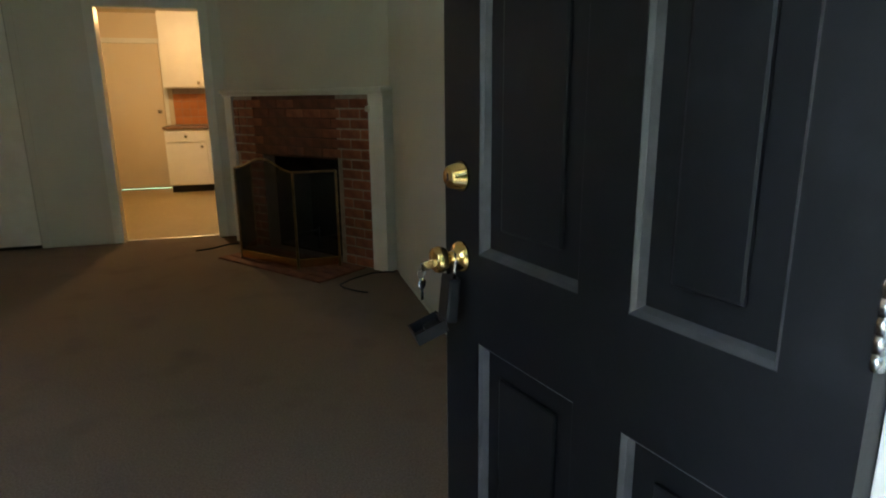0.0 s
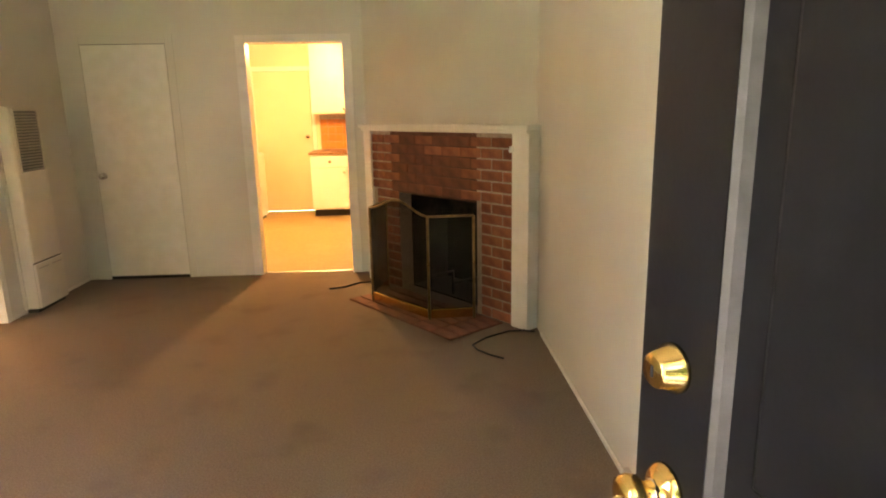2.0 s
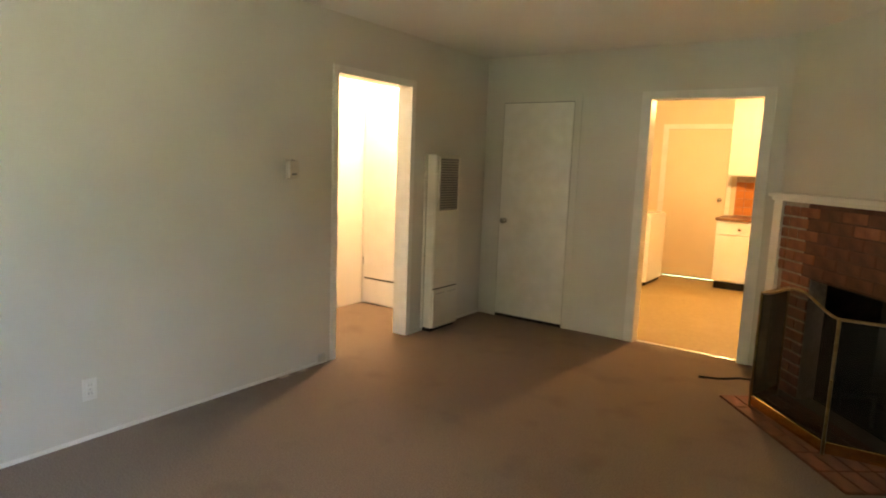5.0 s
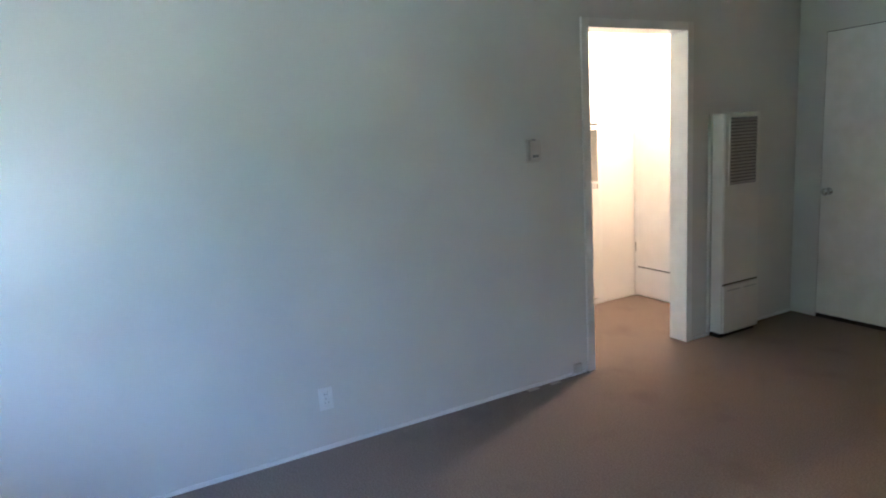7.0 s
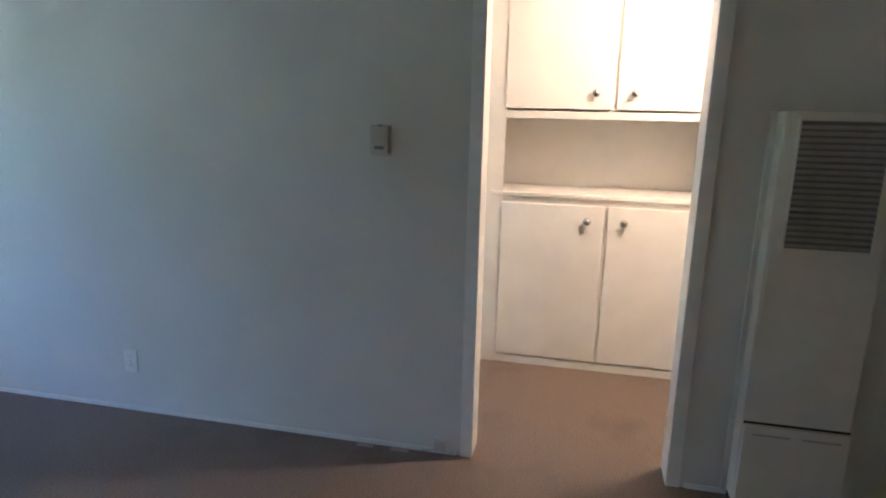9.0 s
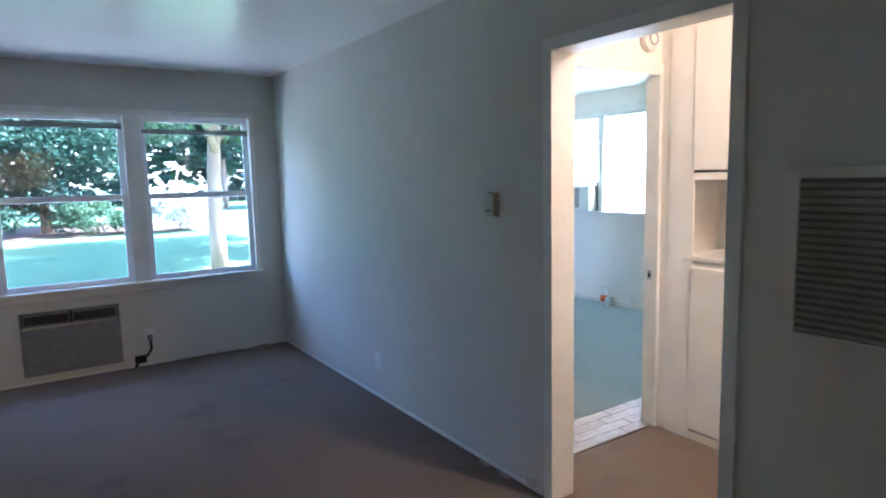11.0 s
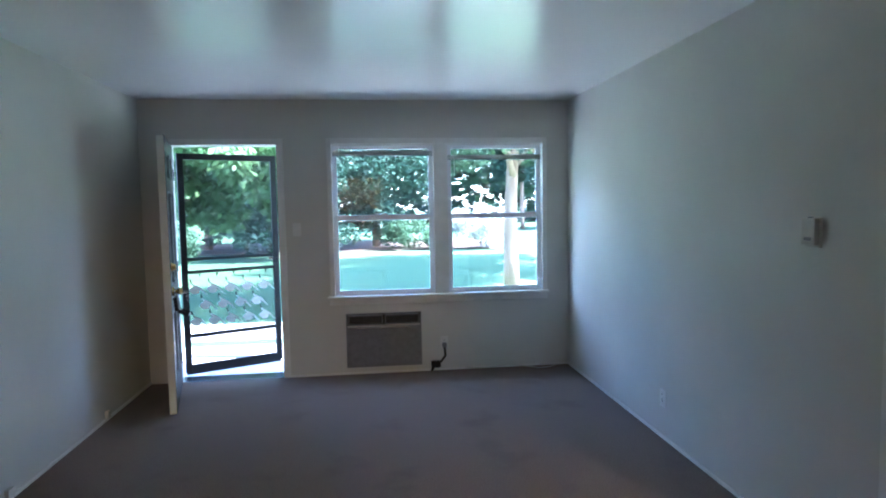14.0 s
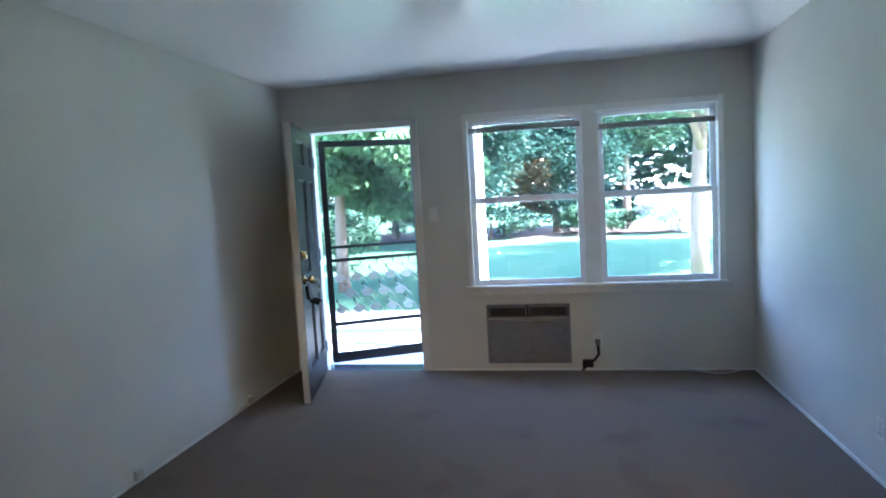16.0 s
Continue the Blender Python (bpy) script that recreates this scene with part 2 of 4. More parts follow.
def part(name, bm, material, parent=None, label="", m=None):
    me = bpy.data.meshes.new(name)
    bmesh.ops.recalc_face_normals(bm, faces=bm.faces)
    bm.to_mesh(me)
    bm.free()
    me.materials.append(material)
    ob = new(name, me)
    ob.parent = parent
    if m is not None:
        ob.matrix_local = m
    if label:
        ob["label"] = label
    return ob


def thing(name, label, category, m=Matrix(), group="", kind=""):
    ob = new(name)
    ob.empty_display_size = 0.1
    ob.matrix_world = m
    return tagged(ob, label, category, group, kind)


def setting(name, bm, material, label, category):
    return tagged(part(name, bm, material), label, category, kind="structure")


def piece(name, mesh, parent, m):
    ob = new(name, mesh)
    ob.parent = parent
    ob.matrix_local = m
    return ob


def block_mesh(name, sx, sy, sz, material, bevel=0.004):
    bm = bmesh.new()
    cuboid(bm, -sx / 2, sx / 2, -sy / 2, sy / 2, -sz / 2, sz / 2)
    bmesh.ops.bevel(bm, geom=list(bm.edges), offset=bevel, segments=1, affect="EDGES")
    me = bpy.data.meshes.new(name)
    bm.to_mesh(me)
    bm.free()
    me.materials.append(material)
    return me


# ---------------------------------------------------------------- the plan, in metres
W, D, H = 3.73, 5.535, 2.43          # living room: left wall x = -W, back wall y = D, ceiling
DOOR = (-1.13, -0.225, 2.05)          # front door opening
WIN = (-3.505, -1.575, 0.705, 2.07)     # front window opening
HALL = (3.558, 4.375, 2.035)           # opening in the left wall
KIT = (-2.185, -1.365, 2.02)        # opening in the back wall
HX, HY0, HY1 = -4.83, 3.29, 5.05     # hall: cabinet wall, bedroom side, closet side
BED = (-4.805, -3.88, 2.045)           # bedroom doorway
BX = -7.3                            # bedroom's window wall
BWIN = (-0.45, 1.95, 1.07, 2.20)
FWIN = (-6.70, -4.70, 0.95, 2.06)   # bedroom, front wall
KY = 9.33                             # kitchen's back wall


def wall_with_opening(axis, at0, at1, a0, a1, top, holes):
    """Boxes of a wall along x ('x') or y ('y') between at0 and at1, with holes (from, to, bottom, head)."""
    bm = bmesh.new()

    def put(u0, u1, z0, z1):
        if u1 - u0 > 1e-4 and z1 - z0 > 1e-4:
            cuboid(bm, *((u0, u1, at0, at1) if axis == "x" else (at0, at1, u0, u1)), z0, z1)
    last = a0
    for u0, u1, z0, z1 in sorted(holes):
        put(last, u0, 0, top)
        put(u0, u1, 0, z0)
        put(u0, u1, z1, top)
        last = u1
    put(last, a1, 0, top)
    return bm


setting("floor", cubes((-W - 0.06, 0.10, 0, D + 0.06, -0.14, 0)), CARPET, "worn tan-brown cut-pile carpet with faint stains", "carpet")
setting("floor_hall", cubes((HX, -W - 0.06, HY0, HY1, -0.14, 0)), CARPET, "tan-brown carpet of the small hall", "carpet")
setting("floor_kitchen", cubes((-4.6, 0.10, D + 0.06, KY, -0.14, -0.004)), VINYL, "tan sheet vinyl kitchen floor", "floor")
setting("floor_bedroom", cubes((BX, -W - 0.12, -0.57, 2.95, -0.14, 0.002), (BX, BED[0] - 0.5, 2.95, HY0, -0.14, 0.002)), TEAL, "faded blue-green bedroom carpet", "carpet")
setting("ceiling", cubes((-W - 0.12, 0.12, -0.15, D + 0.12, H, H + 0.12)), CEILING, "off-white semi-gloss painted ceiling", "ceiling")
setting("ceiling_hall", cubes((HX - 0.5, -W - 0.12, HY0 - 0.15, HY1 + 0.15, H, H + 0.12)), PAINT_HALL, "off-white hall ceiling", "ceiling")
setting("ceiling_bedroom", cubes((BX - 0.15, -W - 0.12, -0.70, HY0 - 0.15, H, H + 0.12)), PAINT_HALL, "white bedroom ceiling", "ceiling")
setting("ceiling_kitchen", cubes((-4.7, 0.12, D + 0.12, KY + 0.12, H, H + 0.12)), PAINT_KITCHEN, "cream kitchen ceiling", "ceiling")
setting("roof", cubes((BX - 0.7, 0.75, -0.65, KY + 0.6, H + 0.125, H + 0.30)), ROOFING, "flat roof with eaves over the flat", "roof")
setting("wall_front", wall_with_opening("x", -0.15, 0, -W - 0.12, 0.12, H, [(DOOR[0], DOOR[1], 0, DOOR[2]), (WIN[0], WIN[1], WIN[2], WIN[3])]), PAINT,
        "off-white painted front wall with door and window", "wall")
setting("wall_front_bedroom", wall_with_opening("x", -0.70, -0.57, BX - 0.15, -W - 0.12, H, [FWIN]), PAINT_HALL, "white bedroom wall", "wall")
setting("wall_bedroom_return", cubes((-W - 0.24, -W - 0.12, -0.57, 0, 0, H)), PAINT_HALL, "white bedroom wall", "wall")
setting("wall_right", cubes((0, 0.12, 0, D, 0, H)), PAINT, "off-white painted plaster wall", "wall")
setting("wall_left", wall_with_opening("y", -W - 0.12, -W, 0, D, H, [(HALL[0], HALL[1], 0, HALL[2])]), PAINT, "off-white painted wall with an opening to the hall", "wall")
setting("wall_back", wall_with_opening("x", D, D + 0.12, -W - 0.12, 0.12, H, [(KIT[0], KIT[1], 0, KIT[2])]), PAINT, "off-white painted wall with closet and kitchen opening", "wall")
FO = Vector((-0.091, 3.889, 0))  # foot of the fireplace face near the right wall
U, N = Vector((-0.609, 0.793, 0)).normalized(), Vector((0.793, 0.609, 0)).normalized()
FY = 3.78


def diagonal(bm, u0, u1, n0, n1, z0, z1, bevel=0.0):
    """A box in the corner fireplace's own axes: u along its face, n into the chimney."""
    start = len(bm.verts)
    cuboid(bm, u0, u1, n0, n1, z0, z1, bevel)
    bm.verts.ensure_lookup_table()
    for v in list(bm.verts)[start:]:
        v.co = FO + U * v.co.x + N * v.co.y + Vector((0, 0, v.co.z))
    return bm


for name, b in (("wall_chimney", (-0.08, 2.05, 0.128, 0.20, 1.28, H)), ("wall_chimney_side", (-0.08, 0.12, 0.128, 0.20, 0, 1.28)), ("wall_chimney_side", (1.70, 2.05, 0.128, 0.20, 0, 1.28))):
    setting(name, diagonal(bmesh.new(), *b), PAINT, "off-white diagonal chimney breast in the corner", "wall")
# hall, bedroom and kitchen shells
for b in ((HX - 0.5, HX, 4.645, HY1, 0, H), (HX - 0.5, HX, HY0, 3.375, 0, H), (HX - 0.55, HX - 0.5, HY0, HY1, 0, H)):
    setting("wall_hall_cabinet", cubes(b), PAINT_HALL, "cream hall wall", "wall")
setting("wall_hall_end", cubes((HX - 0.5, -W - 0.12, HY1, HY1 + 0.12, 0, H)), PAINT_HALL, "cream hall end wall", "wall")
setting("wall_bedroom_door", wall_with_opening("x", HY0 - 0.07, HY0, BX - 0.15, -W - 0.12, H, [(BED[0], BED[1], 0, BED[2])]), PAINT_HALL, "cream wall with bedroom doorway", "wall")
setting("wall_bedroom_window", wall_with_opening("y", BX - 0.15, BX, -0.57, HY0, H, [BWIN]), PAINT_HALL, "white bedroom wall with window", "wall")
setting("wall_kitchen_back", cubes((-4.7, 0.12, KY, KY + 0.12, 0, H)), PAINT_KITCHEN, "cream kitchen wall", "wall")
setting("wall_kitchen_left", cubes((-4.7, -4.6, D + 0.12, KY, 0, H)), PAINT_KITCHEN, "cream kitchen side wall", "wall")
setting("wall_kitchen_right", cubes((0, 0.12, D + 0.12, KY, 0, H)), PAINT_KITCHEN, "cream kitchen side wall", "wall")
# thin caulked strip where walls meet the carpet
setting("baseboard_left", cubes((-W, -W + 0.008, 0, HALL[0] - 0.07, 0, 0.02), (-W, -W + 0.008, HALL[1] + 0.07, D, 0, 0.02)), TRIM, "thin white strip at the foot of the wall", "trim")
setting("baseboard_right", cubes((-0.008, 0, 0, FY - 0.01, 0, 0.02)), TRIM, "thin white strip at the foot of the wall", "trim")
setting("baseboard_front", cubes((-W, DOOR[0] - 0.06, 0, 0.008, 0, 0.016)), TRIM, "thin white strip at the foot of the wall", "trim")
setting("baseboard_bedroom", cubes((BX, BX + 0.012, -0.57, 3.1, 0, 0.06)), TRIM, "low white bedroom baseboard", "trim")
# casings
setting("trim_kitchen", cubes((KIT[0] - 0.075, KIT[0] + 0.004, D - 0.012, D + 0.13, 0, KIT[2] + 0.06), (KIT[1] - 0.004, KIT[1] + 0.075, D - 0.012, D + 0.13, 0, KIT[2] + 0.06),
                              (KIT[0] + 0.004, KIT[1] - 0.004, D - 0.012, D + 0.13, KIT[2] - 0.004, KIT[2] + 0.06), bevel=0.004), TRIM, "white painted casing of the kitchen opening", "trim")
setting("trim_hall", cubes((-W - 0.13, -W + 0.012, HALL[0] - 0.05, HALL[0] + 0.004, 0, HALL[2] + 0.05), (-W - 0.13, -W + 0.012, HALL[1] - 0.004, HALL[1] + 0.05, 0, HALL[2] + 0.05),
                           (-W - 0.13, -W + 0.012, HALL[0] + 0.004, HALL[1] - 0.004, HALL[2] - 0.004, HALL[2] + 0.05), bevel=0.004), TRIM, "white painted casing of the hall opening", "trim")
setting("trim_bedroom_door", cubes((BED[0] - 0.022, BED[0] + 0.004, HY0 - 0.08, HY0 + 0.015, 0, BED[2] + 0.06), (BED[1] - 0.004, BED[1] + 0.065, HY0 - 0.08, HY0 + 0.015, 0, BED[2] + 0.06),
                                   (BED[0] + 0.004, BED[1] - 0.004, HY0 - 0.08, HY0 + 0.015, BED[2] - 0.004, BED[2] + 0.06), bevel=0.004), TRIM, "cream painted bedroom door casing", "trim")
setting("trim_front_door", cubes((DOOR[0] - 0.055, DOOR[0] + 0.004, -0.165, 0.012, 0, DOOR[2] + 0.05), (DOOR[1] - 0.004, DOOR[1] + 0.055, -0.165, 0.012, 0, DOOR[2] + 0.05),
                                 (DOOR[0] + 0.004, DOOR[1] - 0.004, -0.165, 0.012, DOOR[2] - 0.004, DOOR[2] + 0.05), bevel=0.004), TRIM, "white painted front door casing", "trim")
setting("threshold_front", cubes((DOOR[0], DOOR[1], -0.17, 0.01, -0.14, 0.008), bevel=0.003), STEEL, "worn metal threshold", "threshold")
setting("threshold_kitchen", cubes((KIT[0], KIT[1], D + 0.035, D + 0.085, 0, 0.008), bevel=0.003), STEEL, "bright metal strip between carpet and vinyl", "threshold")



def sloped_frame(x0, x1, z0, z1, y_out, y_in, wide):
    """A moulding round a recessed panel: a small flat lip, then a slope down to the panel."""
    bm = bmesh.new()
    rings = []
    for inset, y in ((0.0005, y_in), (0.0005, y_out), (0.0015, y_out), (wide * 0.55, (y_out + y_in) / 2 + 0.003), (wide, y_in)):
        rings.append([bm.verts.new(p) for p in ((x0 + inset, y, z0 + inset), (x1 - inset, y, z0 + inset), (x1 - inset, y, z1 - inset), (x0 + inset, y, z1 - inset))])
    for a, b in zip(rings, rings[1:] + rings[:1]):
        for i in range(4):
            bm.faces.new((a[i], a[(i + 1) % 4], b[(i + 1) % 4], b[i]))
    return bm


# ================================================================ front door, open into the room
door = thing("door_1", "black six-panel front door standing open, brass locks", "door", pose(-0.245, 0.008, 0, 0, 0, 103.7), kind="structure")
LW, LH, T = 0.90, 2.035, 0.022
STILE, MID0, MID1, STILE_FREE = 0.10, 0.338, 0.452, 0.140
LEVELS = ((0.22, 0.725), (0.925, 1.64), (1.74, 1.93))
bm = bmesh.new()
for x0, x1 in ((0, STILE), (MID0, MID1), (LW - STILE_FREE, LW)):
    cuboid(bm, x0, x1, -T, T, 0.012, LH)
for z0, z1 in ((0.012, 0.22), (0.725, 0.925), (1.64, 1.74), (1.93, LH)):
    for x0, x1 in ((STILE, MID0), (MID1, LW - STILE_FREE)):
        cuboid(bm, x0, x1, -T, T, z0, z1)
part("stiles_and_rails", bm, BLACK_DOOR, door)
part("inner_face", cubes((0.002, LW - 0.002, -T - 0.006, -T - 0.0005, 0.014, LH - 0.002)), TRIM, door, "white painted room side of the door")
part("free_edge", cubes((LW, LW + 0.004, -T - 0.006, T - 0.002, 0.014, LH - 0.002)), TRIM, door, "pale worn edge of the door")
for z0, z1 in LEVELS:
    for x0, x1 in ((STILE, MID0), (MID1, LW - STILE_FREE)):
        bm = cubes((x0, x1, -T + 0.004, T - 0.020, z0, z1))
        cuboid(bm, x0 + 0.060, x1 - 0.060, T - 0.020, T - 0.012, z0 + 0.060, z1 - 0.060, 0.006)
        pan = part("panel", bm, BLACK_DOOR, door)
        part("moulding", sloped_frame(x0, x1, z0, z1, T - 0.001, T - 0.0195, 0.015), LIT_EDGE, pan, "black edge moulding, greyed where its bevel catches light")
TO_ROOM = Matrix.Rotation(radians(-90), 4, "X")
bolt = part("deadbolt", lathe([(0.034, 0), (0.034, 0.006), (0.029, 0.012), (0.024, 0.030), (0.020, 0.034), (0.0, 0.034)], Matrix.Translation((LW - 0.07, T, 1.085)) @ TO_ROOM, 24), BRASS, door, "polished brass deadbolt cylinder")
part("keyway", cubes((LW - 0.072, LW - 0.068, T + 0.034, T + 0.0352, 1.077, 1.093)), SOCKET_DARK, bolt)
part("rosette", lathe([(0.036, 0), (0.036, 0.005), (0.028, 0.014), (0.014, 0.02), (0.014, 0.034)], Matrix.Translation((LW - 0.07, T, 0.907)) @ TO_ROOM, 24), BRASS, door, "polished brass rosette")
part("knob", lathe([(0.012, 0.03), (0.016, 0.036), (0.027, 0.046), (0.030, 0.058), (0.027, 0.068), (0.018, 0.073), (0.0, 0.074)], Matrix.Translation((LW - 0.07, T, 0.907)) @ TO_ROOM, 24), BRASS, door, "polished brass round knob")
for z in (0.22, 1.02, 1.80):
    hb = bmesh.new()
    for k in range(5):
        hb2 = lathe([(0.0075, 0), (0.0075, 0.0185)], Matrix.Translation((-0.004, T + 0.004, z + 0.02 * k - 0.05)), 10)
        me_tmp = bpy.data.meshes.new("knuckle")
        hb2.to_mesh(me_tmp)
        hb2.free()
        hb.from_mesh(me_tmp)
    part("hinge", hb, STEEL, door, "scuffed steel butt hinge")
# key ring and lock box hang from the knob
M_DOOR = pose(-0.245, 0.008, 0, 0, 0, 103.7)
box_m = M_DOOR @ pose(LW - 0.065, T + 0.036, 0.777, 6, 0, -12)
lock = thing("lock_box", "black key lock box hanging open from the knob", "lock box", box_m)
part("body", cubes((-0.032, 0.032, -0.016, 0.012, -0.012, 0.088), bevel=0.006), BLACK_PLASTIC, lock)
tray = pose(0, 0.012, -0.008, -28, 0, 0)
part("cover", cubes((-0.034, 0.034, 0.0, 0.075, -0.022, -0.018), (-0.034, -0.030, 0.0, 0.075, -0.018, 0.006), (0.030, 0.034, 0.0, 0.075, -0.018, 0.006), (-0.030, 0.030, 0.071, 0.075, -0.018, 0.006), (-0.030, 0.030, 0.0, 0.004, -0.018, 0.006), bevel=0.0012), BLACK_PLASTIC, lock, "black hinged key tray hanging open", m=tray)
part("key_slot", cubes((-0.024, 0.024, 0.012, 0.045, -0.018, -0.006), bevel=0.003), BLACK_PLASTIC, lock, m=tray)
part("shackle", tube([(-0.02, -0.002, 0.082), (-0.02, -0.002, 0.125), (-0.014, -0.002, 0.138), (0, -0.002, 0.143), (0.014, -0.002, 0.138), (0.02, -0.002, 0.125), (0.02, -0.002, 0.082)], 0.004), STEEL, lock, "bright steel shackle")
key_m = M_DOOR @ pose(LW - 0.07, T + 0.085, 0.897, 0, 0, 20)
keys = thing("keys", "silver house keys hanging from the door knob", "keys", key_m)
part("lock_key", cubes((-0.0015, 0.0015, -0.012, 0.022, -0.009, 0.011), bevel=0.001), STEEL, keys)
part("ring", tube([(0, 0.02 + 0.011 * math.cos(a), -0.012 + 0.011 * math.sin(a)) for a in [i * math.pi / 8 for i in range(17)]], 0.0011, 6), STEEL, keys)
kb = lathe([(0.0, -0.001), (0.0125, -0.001), (0.0125, 0.001), (0.0, 0.001)], Matrix.Translation((0, 0.02, -0.036)) @ Matrix.Rotation(radians(90), 4, "Y"), 16)
cuboid(kb, -0.001, 0.001, 0.0165, 0.0235, -0.072, -0.045)
part("hanging_key", kb, STEEL, keys)

# ---- black screen door, ajar, outside
sd = thing("screen_door", "black metal screen door standing ajar, cast scroll panel", "screen door", Matrix.Translation((DOOR[1] - 0.01, -0.20, 0)) @ pose(0, 0, 0, 0, 0, 26) @ Matrix.Translation((0.01 - DOOR[1], 0, 0)))
X0, X1 = DOOR[0] + 0.01, DOOR[1] - 0.01
part("frame", cubes((X0, X0 + 0.055, -0.015, 0.015, 0.03, 2.0), (X1 - 0.055, X1, -0.015, 0.015, 0.03, 2.0), (X0 + 0.055, X1 - 0.055, -0.015, 0.015, 1.945, 2.0),
                    (X0 + 0.055, X1 - 0.055, -0.015, 0.015, 0.03, 0.10), bevel=0.003), BLACK_METAL, sd)
for z0, z1 in ((1.045, 1.07), (0.925, 0.955), (0.345, 0.378)):
    part("rail", cubes((X0 + 0.045, X1 - 0.045, -0.012, 0.012, z0, z1), bevel=0.003), BLACK_METAL, sd)
part("sweep", cubes((X0 + 0.01, X1 - 0.01, -0.012, 0.004, 0.010, 0.03)), BLACK_METAL, sd, "sagging black rubber sweep")
for z0, z1 in ((1.07, 1.945), (0.955, 1.045), (0.378, 0.925), (0.10, 0.345)):
    o = part("mesh", cubes((X0 + 0.045, X1 - 0.045, -0.0145, -0.0135, z0, z1)), SCREEN, sd, "dark woven insect screen")
    o.visible_shadow = False
scroll = surface("pale_cast_aluminium", (0.50, 0.52, 0.50), (0.40, 0.42, 0.40), 30, 0.45, 0.05, 80, metal=0.2)


def scroll_mesh():
    """One cast leaf: a swept stem with a plump body and a black peg on top."""
    bm = bmesh.new()
    stem = [(-0.05, 0.055), (-0.03, 0.03), (0.0, 0.012), (0.035, -0.01), (0.062, -0.045), (0.088, -0.07)]
    wide = [0.007, 0.010, 0.013, 0.012, 0.009, 0.005]
    rows = []
    for (x, z), w in zip(stem, wide):
        rows.append([bm.verts.new((x, y, z + dz)) for y, dz in ((-0.003, w), (0.003, w), (0.003, -w), (-0.003, -w))])
    for a, b in zip(rows, rows[1:]):
        for i in range(4):
            bm.faces.new((a[i], a[(i + 1) % 4], b[(i + 1) % 4], b[i]))
    body = [(-0.068, 0.0), (-0.05, 0.022), (-0.02, 0.03), (0.01, 0.012), (0.025, -0.02), (0.0, -0.042), (-0.04, -0.036)]
    top = [bm.verts.new((x, -0.004, z - 0.012)) for x, z in body]
    low = [bm.verts.new((x, 0.004, z - 0.012)) for x, z in body]
    bm.faces.new(top)
    bm.faces.new(low[::-1])
    for i in range(len(body)):
        bm.faces.new((top[i], low[i], low[(i + 1) % len(body)], top[(i + 1) % len(body)]))
    me = bpy.data.meshes.new("scroll")
    bmesh.ops.recalc_face_normals(bm, faces=bm.faces)
    bm.to_mesh(me)
    bm.free()
    me.materials.append(scroll)
    return me


SCROLL, PEG = scroll_mesh(), block_mesh("peg", 0.012, 0.01, 0.035, BLACK_METAL, 0.002)
for r in range(3):
    for c in range(5):
        x, z = -0.98 + 0.155 * c + (0.07 if r == 1 else 0), 0.79 - 0.145 * r
        if X0 + 0.12 < x < X1 - 0.1:
            piece("scroll", SCROLL, sd, Matrix.Translation((x, 0, z)) @ pose(0, 0, 0, 0, 0, 180))
            piece("peg", PEG, sd, Matrix.Translation((x + 0.05, 0, z + 0.07)))
for c in range(5):
    piece("peg", PEG, sd, Matrix.Translation((X0 + 0.13 + 0.15 * c, 0, 0.912)))
part("latch", cubes((X0 + 0.012, X0 + 0.04, 0.014, 0.045, 0.97, 1.03), bevel=0.005), BLACK_METAL, sd, "small black latch")

# ================================================================ front window, two double-hung units
XM0, XM1 = -2.615, -2.490
win = thing("window_1", "white double-hung window pair with raised blinds", "window", kind="structure")
part("window_frame", cubes((WIN[0] - 0.022, WIN[0] + 0.02, -0.10, 0.016, WIN[2], WIN[3] + 0.03), (WIN[1] - 0.02, WIN[1] + 0.022, -0.10, 0.016, WIN[2], WIN[3] + 0.03),
                           (WIN[0] + 0.02, WIN[1] - 0.02, -0.10, 0.016, WIN[3] - 0.02, WIN[3] + 0.03), (XM0, XM1, -0.10, 0.013, WIN[2], WIN[3] - 0.02), bevel=0.003), TRIM, win)
part("window_sill", cubes((WIN[0] - 0.035, WIN[1] + 0.045, -0.12, 0.045, WIN[2] - 0.022, WIN[2] + 0.004), bevel=0.005), TRIM, win)
part("apron", cubes((WIN[0] - 0.025, WIN[1] + 0.03, 0.001, 0.014, WIN[2] - 0.075, WIN[2] - 0.022), bevel=0.003), TRIM, win)
VINYL_WHITE = surface("white_sash", (0.80, 0.81, 0.82), (0.76, 0.77, 0.78), 10, 0.35)
for a, b in ((WIN[0] + 0.02, XM0), (XM1, WIN[1] - 0.02)):
    for y, z0, z1 in ((-0.085, 1.375, WIN[3] - 0.02), (-0.055, WIN[2] + 0.004, 1.425)):
        s = 0.042
        sash = part("sash", cubes((a, a + s, y, y + 0.028, z0, z1), (b - s, b, y, y + 0.028, z0, z1), (a + s, b - s, y, y + 0.028, z0, z0 + s), (a + s, b - s, y, y + 0.028, z1 - s, z1), bevel=0.004), VINYL_WHITE, win)
        p = part("pane", cubes((a + s, b - s, y + 0.012, y + 0.016, z0 + s, z1 - s)), GLASS, sash)
        p.visible_shadow = False
    part("sash_lock", cubes(((a + b) / 2 - 0.03, (a + b) / 2 + 0.03, -0.055, -0.027, 1.425, 1.44), bevel=0.004), WHITE_PLASTIC, win)
